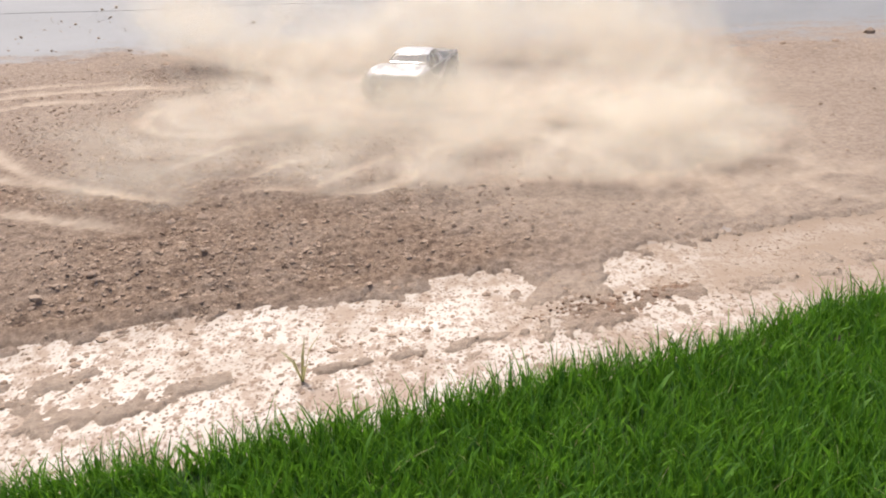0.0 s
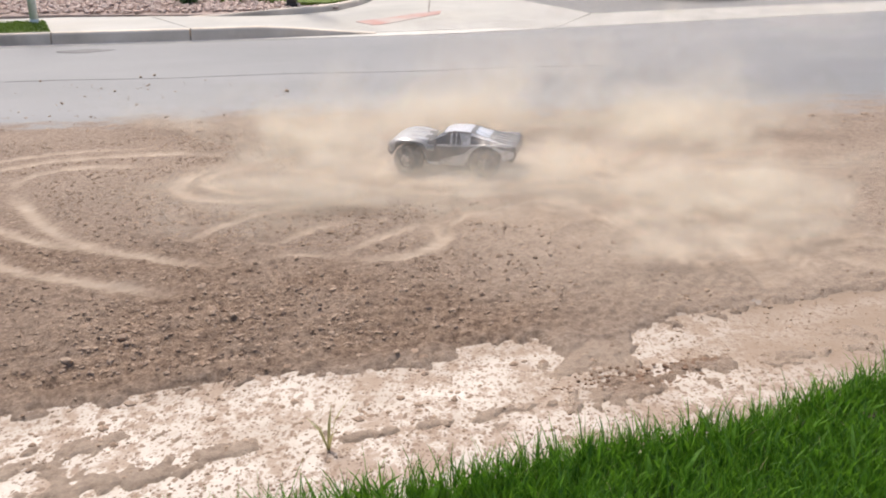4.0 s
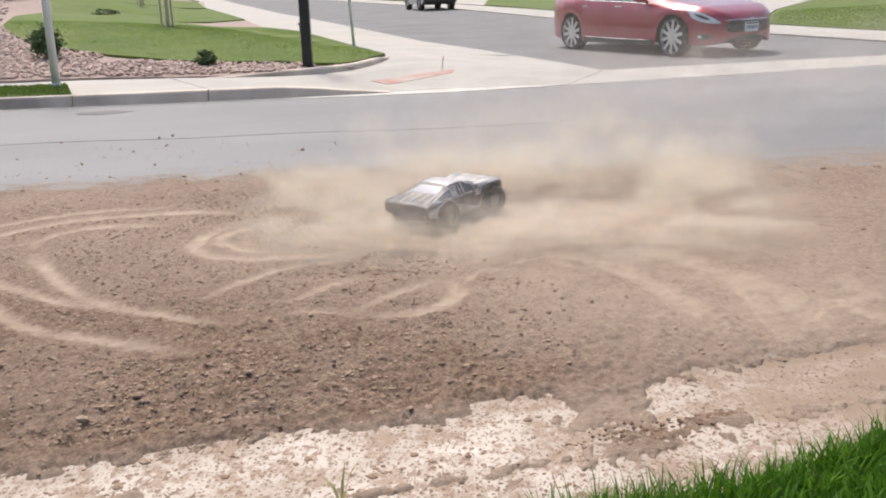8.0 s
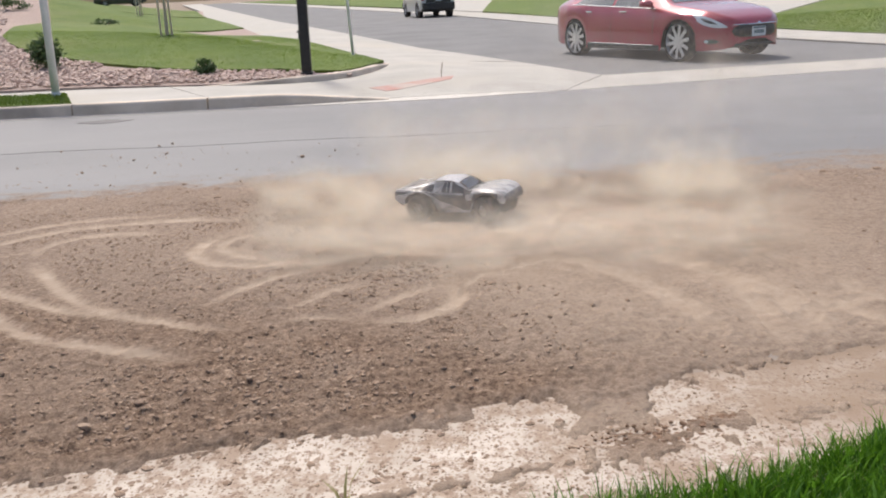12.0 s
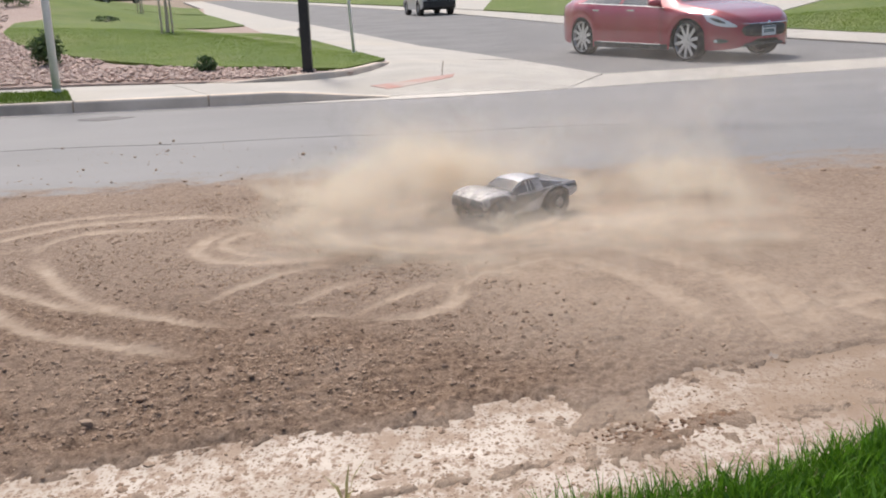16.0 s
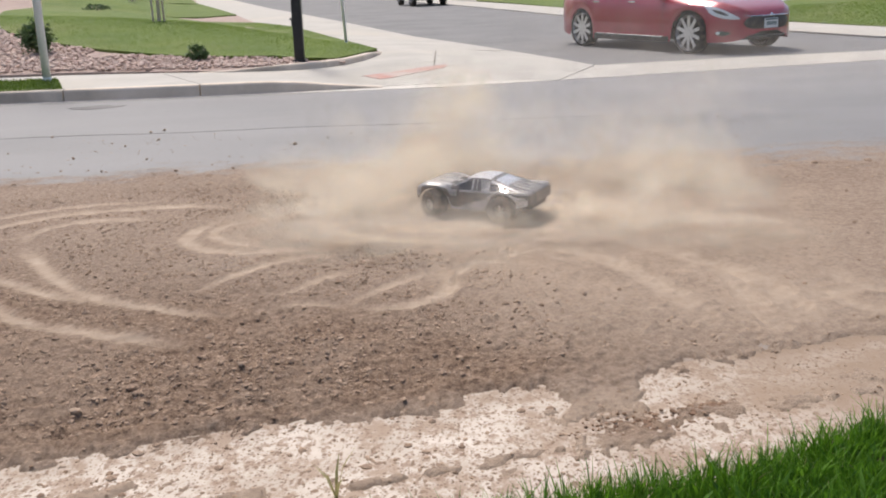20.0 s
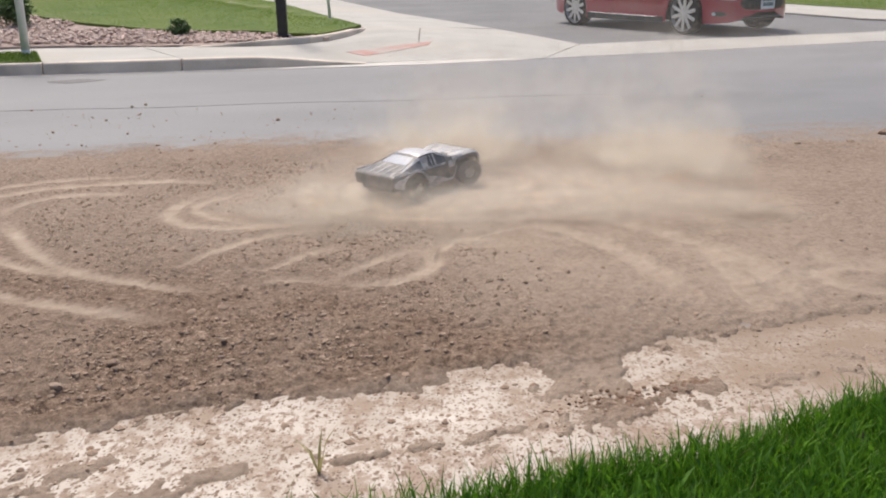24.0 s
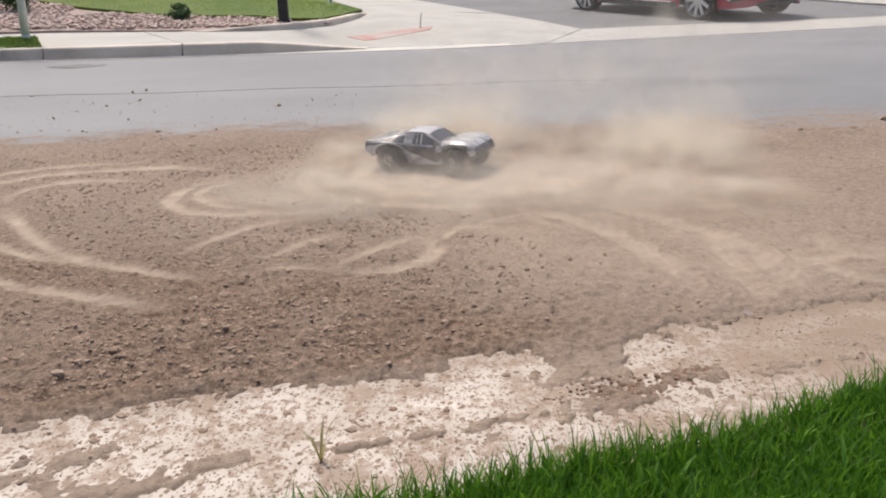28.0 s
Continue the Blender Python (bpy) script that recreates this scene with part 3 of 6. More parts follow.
def dirt_height(x, y, s):
    """How high the loose dirt lies; below the paving where there is none."""
    wedge = smooth_step(0.34, 0.5, x) * (1 - smooth_step(0.66, 0.76, x))
    main = smooth_step(GUTTER_EDGE - 0.2, GUTTER_EDGE - 0.04, s + 0.32 * wedge + 0.16 * (rough_field(x, y, 5.0, 3) - 0.5) - 0.1 * smooth_step(1.0, 1.6, x))
    wander = 7.25 + 0.35 * smooth_step(-3.2, -1.4, x) * (1 - smooth_step(-1.2, 1.0, x)) - 0.3 * smooth_step(0, 2.5, x)
    far = 1 - smooth_step(wander - 0.6, wander + 0.6, y + 0.6 * (rough_field(x, y, 2.2, 8) - 0.5) + 1.1 * (rough_field(x, y, 9.0, 9, 4) - 0.5))
    lumps = rough_field(x, y, 7.0, 21, 5) - 0.5 + 1.6 * np.maximum(0, rough_field(x, y, 13.0, 27, 3) - 0.58)
    fine = rough_field(x, y, 30.0, 33, 4) - 0.5
    crumbly = 0.35 + 0.65 * (1 - smooth_step(3.6, 5.2, y)) * (1 - 0.6 * smooth_step(0.6, 1.8, x))
    ruts = np.sin(62 * (s + 0.06 * rough_field(x, y, 1.6, 35, 2))) * smooth_step(2.98, 3.06, s) * (1 - smooth_step(3.3, 3.6, s)) * (1 - smooth_step(-0.3, 0.6, x))
    base = -0.02 + 0.006 * ruts + 0.036 * main * (0.25 + 0.75 * far) + (0.026 * lumps + 0.03 * fine) * main * crumbly
    base = base - 0.02 * (1 - far) * (0.6 + lumps) + (gutter_height(s) - 0.004) * (s < GUTTER_EDGE)
    patch = np.full(np.shape(x), -0.5)
    for cx, cs, rx, rs in OVERLAP:
        patch = np.maximum(patch, 0.75 - np.hypot((x - cx) / rx, (s - (cs - SKEW * cx)) / rs) * 0.6)
    veil = patch * 1.15 - 0.24 + (rough_field(x, y * 0.6, 31.0, 57, 4) - 0.5) * 2.1 + (rough_field(x, y * 0.8, 9.0, 58, 3) - 0.5) * 1.0
    rag = s + 0.3 * wedge + 0.3 * wedge * (rough_field(x, y, 24.0, 48, 3) - 0.5) + 0.18 * (rough_field(x, y, 4.0, 43, 3) - 0.5) + (0.2 + 0.14 * smooth_step(0.6, 1.0, x)) * (rough_field(x, y, 19.0, 44, 4) - 0.5) + 0.14 * (rough_field(x, y, 37.0, 46, 2) - 0.5)
    over = 1 - smooth_step(GUTTER_EDGE - 0.11, GUTTER_EDGE + 0.03, rag)
    spill = gutter_height(s) + np.clip(veil, -0.5, 0.3) * 0.03 + fine * 0.004
    return np.maximum(base * (1 - over) + spill * over, np.where(s > GUTTER_EDGE + 0.35, 0.003, -1.0))


def build_dirt():
    xs = np.concatenate([np.arange(-9, -3.2, 0.14), np.arange(-3.2, -1.5, 0.0215), np.arange(-1.5, 1.9, 0.0125), np.arange(1.9, 3.6, 0.0215), np.arange(3.6, 10, 0.14)])
    ss, s = [], GRASS_EDGE - 0.3
    while s < 8.6:
        ss.append(s)
        s += 0.011 + 0.0085 * max(0, s - 2.2)
    X, S = np.meshgrid(xs, np.array(ss))
    Y = skewed(X, S)
    Z = dirt_height(X, Y, S)
    powder = np.zeros_like(X)
    for line, wide in TRACKS:
        d = near_distance(X, Y, line) + 0.035 * (rough_field(X, Y, 14.0, 71, 4) - 0.5)
        hit = 1 - smooth_step(wide * 0.55, wide * (1.3 + 1.0 * smooth_step(0.3, 1.3, X)), d)
        ends = np.minimum(np.hypot(X - line[0][0], Y - line[0][1]), np.hypot(X - line[-1][0], Y - line[-1][1]))
        strength = (0.98 - 0.5 * smooth_step(0.2, 1.2, X)) * (0.6 + 0.55 * rough_field(X, Y, 4.0, 73, 3)) * (0.35 + 0.65 * smooth_step(0.0, 0.3, ends))
        powder = np.maximum(powder, np.clip(hit * strength, 0, 0.95))
        Z = Z - 0.005 * hit * (Z > 0.006) + 0.005 * np.exp(-((d - wide * 1.5) / (wide * 0.4)) ** 2)
    cloud = np.exp(-(((X - 0.4) / 1.5) ** 2 + ((Y - 5.5) / 0.75) ** 2))
    right = smooth_step(-0.45, 0.6, X) * (1 - 0.75 * smooth_step(1.5, 2.4, X)) * (1 - smooth_step(4.6, 6.4, Y)) * smooth_step(3.0, 3.7, Y)
    powder = np.clip(np.maximum(powder, 0.75 * cloud * (0.5 + rough_field(X, Y, 3.0, 5))) + 0.5 * right * (0.3 + 0.8 * rough_field(X, Y, 2.5, 15)), 0, 1)
    powder = np.maximum(powder, 0.55 * (1 - smooth_step(2.7, 2.9, S)) * rough_field(X, Y, 8.0, 25))
    rows_, cols = X.shape
    me = bpy.data.meshes.new("dirt")
    idx = np.arange(rows_ * cols).reshape(rows_, cols)
    quads = np.stack([idx[:-1, :-1], idx[:-1, 1:], idx[1:, 1:], idx[1:, :-1]], -1).reshape(-1, 4)
    me.vertices.add(rows_ * cols)
    me.vertices.foreach_set("co", np.stack([X, Y, Z], -1).ravel())
    me.loops.add(quads.size)
    me.loops.foreach_set("vertex_index", quads.ravel())
    me.polygons.add(len(quads))
    me.polygons.foreach_set("loop_start", np.arange(0, quads.size, 4))
    me.update(calc_edges=True)
    me.attributes.new("powder", "FLOAT", "POINT").data.foreach_set("value", powder.ravel())
    wander = 7.15 + 0.3 * smooth_step(-3.2, -1.4, X) * (1 - smooth_step(-1.2, 1.0, X)) + 0.35 * smooth_step(0.5, 2.5, X)
    thin = 1.2 * np.clip((Y + 0.5 * (rough_field(X, Y, 2.2, 8) - 0.5) - wander + 0.55 + 0.8 * smooth_step(0.8, 2.4, X)) / (1.35 + 1.0 * smooth_step(0.8, 2.4, X)), 0, 1)
    me.attributes.new("thin", "FLOAT", "POINT").data.foreach_set("value", thin.ravel())
    churned = (1 - smooth_step(3.0, 4.3, Y + 0.35 * X)) * (1 - smooth_step(0.1, 1.2, X)) * smooth_step(2.85, 3.1, S) * (0.52 + 0.85 * smooth_step(0.3, 0.75, rough_field(X, Y, 2.2, 81, 4)))
    churned = np.maximum(churned, 0.95 * np.exp(-((X - 0.66) / 0.2) ** 2 - ((Y - 2.6) / 0.11) ** 2) + 0.8 * np.exp(-((X - 0.93) / 0.16) ** 2 - ((Y - 2.78) / 0.07) ** 2)) * (1 - powder)
    me.attributes.new("churned", "FLOAT", "POINT").data.foreach_set("value", np.clip(churned, 0, 0.9).ravel())
    me.materials.append(loose_dirt)
    ob = new("dirt", me)
    return tagged(ob, "loose brown dirt with pale curved tyre tracks spread over the street", "dirt", kind="structure")


dirt = build_dirt()


def build_gutter():
    bm = bmesh.new()
    layer = bm.verts.layers.float.new("powder")
    ss = [GRASS_EDGE - 0.345 + k * 0.045 for k in range(27)]
    xs = [-40, -20, -10, -6] + [-4 + 0.1 * k for k in range(90)] + [6, 10, 20, 40]
    grid = []
    for s in ss:
        line = []
        for x in xs:
            v = bm.verts.new((x, s + SKEW * x, gutter_height(s)))
            v[layer] = float((0.3 * smooth_step(0.0, 0.4, x) + 0.7 * smooth_step(0.75, 1.3, x)) * (0.65 + 0.35 * smooth_step(2.2, 2.5, s)) * (0.6 + 0.4 * lattice(x * 4, s * 6, 4)) + 0.2 * smooth_step(2.75, 2.95, s) + 0.75 * smooth_step(2.2, 2.0, s) * lattice(x * 5, s * 8, 9))
            line.append(v)
        grid.append(line)
    for p, q in zip(grid, grid[1:]):
        for k in range(len(xs) - 1):
            bm.faces.new((p[k], p[k + 1], q[k + 1], q[k]))
    return tagged(part("gutter", bm, gutter_concrete, smooth=True), "dusty off-white concrete gutter pan with dirt spatters", kind="structure")


build_gutter()


def clod_shape(seed, detail=1):
    rng = random.Random(seed)
    bm = bmesh.new()
    bmesh.ops.create_icosphere(bm, subdivisions=detail, radius=1.0)
    for v in bm.verts:
        v.co *= rng.uniform(0.72, 1.18)
        v.co.z *= 0.62
    me = bpy.data.meshes.new("clod")
    bm.to_mesh(me)
    bm.free()
    return me


def joined_lumps(name, places, material, seed, label, category, parent=None):
    """Many small lumps, each its own island, in one mesh."""
    rng = random.Random(seed)
    shapes = []
    for k in range(5):
        me = clod_shape(seed + k)
        shapes.append((np.array([v.co[:] for v in me.vertices]), [tuple(p.vertices) for p in me.polygons]))
        bpy.data.meshes.remove(me)
    verts, faces, at = [], [], 0
    for x, y, z, r in places:
        co, fs = shapes[rng.randrange(5)]
        a = rng.uniform(0, 6.28)
        m = np.array([[math.cos(a), -math.sin(a), 0], [math.sin(a), math.cos(a), 0], [0, 0, 1]])
        verts.append((co * (r * rng.uniform(0.8, 1.3), r * rng.uniform(0.7, 1.1), r)) @ m.T + (x, y, z))
        faces += [tuple(i + at for i in f) for f in fs]
        at += len(co)
    ob = from_lists(name, np.concatenate(verts).tolist(), faces, material, parent)
    return tagged(ob, label, category, kind="stuff")


def dirt_places(count, seed, small, big, zone, keep=lambda x, y: 1.0):
    rng = random.Random(seed)
    out = []
    while len(out) < count:
        x, s = rng.uniform(zone[0], zone[1]), zone[2] + (zone[3] - zone[2]) * rng.random() ** 1.3
        y = float(skewed(x, s))
        clump = float(lattice(x * 2.1, y * 2.1, 91)) * float(lattice(x * 6, y * 6, 92))
        chance = rng.random() / (0.15 + 1.4 * clump)
        if chance > 1 or chance > keep(x, y):
            continue
        r = small * (big / small) ** (rng.random() ** 2.4)
        z = max(float(dirt_height(np.array(x), np.array(y), np.array(s))), 0.0 if s > GUTTER_EDGE else float(gutter_height(s)))
        out.append((x, y, z + r * 0.05, r))
    return out


track_lines = np.array([(*a, *b, wide) for line, wide in TRACKS for a, b in zip(line, line[1:])])


def off_cloud(x, y):
    """Crumbs keep off the powdered ground and the tracks."""
    ax, ay, bx, by, wide = track_lines.T
    t = np.clip(((x - ax) * (bx - ax) + (y - ay) * (by - ay)) / ((bx - ax) ** 2 + (by - ay) ** 2), 0, 1)
    if np.min(np.hypot(x - ax - t * (bx - ax), y - ay - t * (by - ay)) - wide) < 0.03:
        return 0.0
    return 1 - 0.8 * math.exp(-(((x - 0.4) / 1.3) ** 2 + ((y - 5.5) / 0.7) ** 2)) - 0.93 * float(smooth_step(-0.3, 0.8, x))


joined_lumps("dirt_crumbs", dirt_places(16000, 5, 0.003, 0.014, (-3.0, 3.0, 3.06, 6.6), off_cloud), clod_joined, 100, "countless small brown dirt crumbs lying loose", "dirt crumbs")
joined_lumps("gutter_crumbs", dirt_places(1700, 6, 0.0028, 0.009, (-1.7, 2.0, 2.16, 3.0)), clod_joined, 200, "small brown dirt crumbs scattered on the gutter", "dirt crumbs")
joined_lumps("road_crumbs", dirt_places(900, 9, 0.004, 0.014, (-3.8, 3.8, 6.2, 9.2)), clod_joined, 300, "dark dirt crumbs flung over the asphalt", "dirt crumbs")
churn = []
for k in range(620):
    cx, cy, rx, ry = ((0.58, 2.54, 0.13, 0.09), (0.55, 2.56, 0.2, 0.12), (0.62, 2.58, 0.28, 0.15), (0.84, 2.72, 0.1, 0.04))[k % 4]
    f = (k * 0.7549 % 1) ** 0.6
    dx, dy = rx * math.cos(k * 2.4) * f, ry * math.sin(k * 2.4) * f
    churn.append((cx + dx, cy + 0.2 * dx + dy, 0.03 + 0.004 * (k % 3), 0.0035 + 0.012 * (k * 0.618 % 1) ** 3))
joined_lumps("churned_crumbs", churn, clod_moist, 400, "dark moist crumbs churned up on the gutter", "dirt crumbs")
clod_meshes = [clod_shape(40 + k) for k in range(7)]
for me in clod_meshes:
    me.materials.append(clod_mat)
rng = random.Random(77)
for x, y, z, r in dirt_places(270, 8, 0.0085, 0.021, (-2.3, 0.9, 2.5, 5.2), off_cloud):
    ob = new("clod", rng.choice(clod_meshes))
    ob.parent = dirt
    ob.matrix_basis = Matrix.LocRotScale((x, y, z), Euler((0, 0, rng.uniform(0, 6.28))), (r * rng.uniform(0.9, 1.4), r, r * rng.uniform(0.8, 1.1)))
FLUNG = ((-3.86, 8.46, 0.013), (-3.8, 9.36, 0.015), (-2.84, 8.63, 0.014), (-2.83, 9.44, 0.017), (-2.61, 8.94, 0.014), (-2.72, 9.55, 0.017), (-2.43, 7.89, 0.013), (-3.12, 8.06, 0.012), (-1.58, 7.33, 0.014), (-2.04, 7.32, 0.013), (-2.66, 7.42, 0.012), (2.81, 6.61, 0.023), (2.95, 6.37, 0.020), (2.7, 6.05, 0.017))
for x, y, r in ((-1.63, 6.72, 0.036), (-1.71, 7.03, 0.028), (-1.22, 8.36, 0.024), (-2.0, 6.75, 0.03), (-0.25, 2.92, 0.018), (0.64, 2.58, 0.03), (0.9, 2.79, 0.028), (0.7, 2.52, 0.022), (0.55, 2.52, 0.02), (0.6, 2.66, 0.018), (0.98, 2.7, 0.02), (-0.83, 3.66, 0.03), (-0.95, 3.62, 0.026), (0.98, 2.8, 0.03), (3.6, 6.9, 0.05), (3.2, 6.6, 0.03)) + FLUNG:
    ob = new("clod", rng.choice(clod_meshes))
    ob.parent = dirt
    ob.matrix_basis = Matrix.LocRotScale((x, y, 0.012), Euler((0, 0, x * 9)), (r * 1.2, r, r))

# near lawn
sheet("near_lawn", [(-40, GRASS_EDGE - 0.16 - 40 * SKEW), (-40, -12), (40, -12), (40, GRASS_EDGE - 0.1 + 40 * SKEW)], lambda x, y: 0.064 + 0.02 * min(1, max(0, GRASS_EDGE + SKEW * x - y)), soil, 0, 0.2, "dark soil and thatch under the near grass")


def blades(name, count, place, material, seed, length, width, label, category="grass", lean=0.45):
    """Tapering, bent grass blades in one mesh."""
    rng = np.random.default_rng(seed)
    P = place(rng, count)
    n = len(P)
    a = rng.uniform(0, 2 * np.pi, n)
    L = length * rng.uniform(0.55, 1.15, n)
    w = width * rng.uniform(0.7, 1.3, n)
    bend = lean * rng.uniform(0.1, 1.0, n) * L
    d = np.stack([np.cos(a), np.sin(a), 0 * a], -1)
    q = rng.uniform(0, 2 * np.pi, n)
    side = np.stack([np.cos(q), np.sin(q), 0 * a], -1)
    rows_ = []
    for t, k in ((0, 0.8), (0.4, 1.0), (0.75, 0.65)):
        c = P + d * (bend * t * t)[:, None] + np.array([0, 0, 1]) * (L * t * (1 - 0.12 * t))[:, None]
        rows_ += [c - side * (w * k / 2)[:, None], c + side * (w * k / 2)[:, None]]
    tip = P + d * bend[:, None] + np.array([0, 0, 1]) * (L * 0.88)[:, None]
    V = np.stack(rows_ + [tip], 1).reshape(-1, 3)
    o = np.arange(n) * 7
    tris = np.stack([np.stack([o + i for i in f], -1) for f in ((0, 1, 3), (0, 3, 2), (2, 3, 5), (2, 5, 4), (4, 5, 6))], 1).reshape(-1, 3)
    me = bpy.data.meshes.new(name)
    me.vertices.add(len(V))
    me.vertices.foreach_set("co", V.ravel())
    me.loops.add(tris.size)
    me.loops.foreach_set("vertex_index", tris.ravel())
    me.polygons.add(len(tris))
    me.polygons.foreach_set("loop_start", np.arange(0, tris.size, 3))
    me.update(calc_edges=True)
    me.materials.append(material)
    return tagged(new(name, me), label, category, kind="stuff")


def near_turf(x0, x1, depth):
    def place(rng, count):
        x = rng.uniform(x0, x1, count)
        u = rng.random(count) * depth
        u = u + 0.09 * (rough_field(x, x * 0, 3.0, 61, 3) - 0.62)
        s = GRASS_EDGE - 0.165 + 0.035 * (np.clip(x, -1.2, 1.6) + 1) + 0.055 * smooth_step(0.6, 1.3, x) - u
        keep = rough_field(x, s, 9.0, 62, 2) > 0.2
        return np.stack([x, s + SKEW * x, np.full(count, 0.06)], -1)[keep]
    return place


blades("grass", 46000, near_turf(-1.6, 2.2, 1.05), blade_mat, 11, 0.115, 0.0042, "long lush green grass along the gutter", lean=0.7)
blades("grass_edge", 2600, near_turf(-1.6, 2.2, 0.1), blade_mat, 12, 0.15, 0.004, "taller green grass blades at the lawn's edge", lean=0.6)
blades("dry_grass", 500, near_turf(-1.4, 2.0, 0.9), dry_blade, 13, 0.1, 0.0035, "few dry yellow grass blades", lean=1.2)
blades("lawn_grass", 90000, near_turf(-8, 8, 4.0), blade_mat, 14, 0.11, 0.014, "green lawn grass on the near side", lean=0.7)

# ---- garden things ----
def thing(name, label, category, group=""):
    return tagged(new(name), label, category, group)


def standing_pole(name, x, y, z, height, radius, material, label, category, square=False, lean=(0, 0)):
    ob = thing(name, label, category)
    ob.matrix_basis = pose(x, y, z, lean[0], lean[1], 0)
    bm = bmesh.new()
    if square:
        block(bm, (0, 0, height / 2), (radius * 2, radius * 2, height), bevel=0.012)
    else:
        rod(bm, (0, 0, 0), (0, 0, height), radius, radius * 0.92, 20)
    part("shaft", bm, material, ob, smooth=not square)
    bm = bmesh.new()
    if square:
        block(bm, (0, 0, 0.03), (radius * 2.5, radius * 2.5, 0.06), bevel=0.012)
    else:
        rod(bm, (0, 0, -0.02), (0, 0, 0.05), radius * 1.25, radius * 1.05, 20)
    part("collar", bm, material, ob)
    return ob


standing_pole("street_pole", -5.56, 13.84, 0.17, 4.2, 0.058, galvanised, "grey galvanised steel pole standing in the grass strip", "pole", lean=(0, 1.2))
standing_pole("lamp_post", -1.99, 14.95, 0.19, 3.0, 0.076, black_paint, "black square steel post at the garden corner", "post", square=True, lean=(0, 0.6))
standing_pole("sign_post", -1.57, 18.95, 0.2, 2.9, 0.03, galvanised, "thin grey steel sign post standing in the lawn", "post", lean=(0, -2.2))


def leaf_clump(name, count, size, spread, material, parent, seed, hollow=0.35):
    """Many small leaves round a few branching places, with gaps."""
    rng = np.random.default_rng(seed)
    knots = rng.normal(0, 1, (max(6, count // 45), 3))
    knots = knots / np.linalg.norm(knots, axis=1)[:, None] * rng.uniform(hollow, 1.0, (len(knots), 1))
    c = knots[rng.integers(0, len(knots), count)] + rng.normal(0, 0.2, (count, 3))
    c = c * spread + np.array([0, 0, spread[2]])
    c[:, 2] = np.maximum(c[:, 2], size * 0.4)
    a = rng.normal(0, 1, (count, 3))
    a /= np.linalg.norm(a, axis=1)[:, None]
    b = np.cross(a, rng.normal(0, 1, (count, 3)))
    b /= np.linalg.norm(b, axis=1)[:, None]
    L = size * rng.uniform(0.6, 1.3, (count, 1))
    V = np.stack([c - a * L, c + b * L * 0.4, c + a * L, c - b * L * 0.4], 1).reshape(-1, 3)
    F = [(4 * k, 4 * k + 1, 4 * k + 2, 4 * k + 3) for k in range(count)]
    return from_lists(name, V.tolist(), F, material, parent)


def shrub(x, y, r, h, seed, label, count=700):
    ob = thing("shrub", label, "shrub")
    ob.location = (x, y, yard_height(x, y) + 0.02)
    bm = bmesh.new()
    for k in range(6):
        a = k * 1.05 + seed
        rod(bm, (0, 0, 0), (math.cos(a) * r * 0.6, math.sin(a) * r * 0.6, h * 0.75), 0.012, 0.004, 6)
    part("stems", bm, bark, ob)
    leaf_clump("foliage", count, 0.03 + r * 0.06, np.array([r, r, h / 2.1]), leaf_mat, ob, seed)
    return ob


shrub(-6.94, 17.12, 0.29, 0.62, 3, "dark green upright shrub in the gravel bed", 1500)
shrub(-3.72, 15.5, 0.22, 0.24, 4, "small low green shrub in the gravel bed", 500)
shrub(-19.9, 46.3, 0.75, 0.75, 5, "dark rounded shrub among pink gravel", 500)
shrub(-22.5, 51.5, 0.9, 0.8, 6, "dark rounded shrub farther up the gravel", 400)
shrub(-27.5, 54, 1.0, 0.8, 7, "dark rounded shrub by the far gravel", 400)
shrub(-13.9, 41.1, 0.6, 0.3, 8, "low dark shrub on the lawn", 300)


def young_tree(x, y, seed, label):
    rng = random.Random(seed)
    ob = thing("young_tree", label, "tree", "staked young trees")
    ob.location = (x, y, yard_height(x, y) + 0.04)
    bm = bmesh.new()
    pts = [(0, 0, -0.05), (0.02, 0.01, 0.8), (-0.02, 0.02, 1.7), (0.03, 0, 2.6)]
    for k in range(3):
        rod(bm, pts[k], pts[k + 1], 0.055 - 0.012 * k, 0.043 - 0.012 * k, 10)
    for k in range(9):
        a, z = k * 2.4, 1.4 + 0.14 * k
        rod(bm, (0, 0, z), (math.cos(a) * 0.6, math.sin(a) * 0.6, z + 0.5), 0.018, 0.006, 6)
    part("trunk", bm, bark, ob)
    for sx, sy in ((-0.15, -0.08), (0.13, 0.06)):
        bm = bmesh.new()
        rod(bm, (sx, sy, -0.05), (sx * 0.9, sy * 0.9, 1.75), 0.03, 0.028, 8)
        part("stake", bm, stake_wood, ob, "round brown wooden stake")
    bm = bmesh.new()
    lathe(bm, [(0.2, 0.0), (0.18, 0.02), (0.1, 0.035), (0.05, 0.03)], 18, "Z")
    part("bark_mulch", bm, soil, ob)
    crown = leaf_clump("crown", 1400, 0.06, np.array([0.75, 0.75, 0.8]), leaf_mat, ob, seed + 20)
    crown.location = (0, 0, 1.5)
    return ob


young_tree(-7.65, 27.7, 1, "staked young tree with a thin brown trunk on the lawn")
young_tree(-17.5, 58, 2, "staked young tree farther up the street")

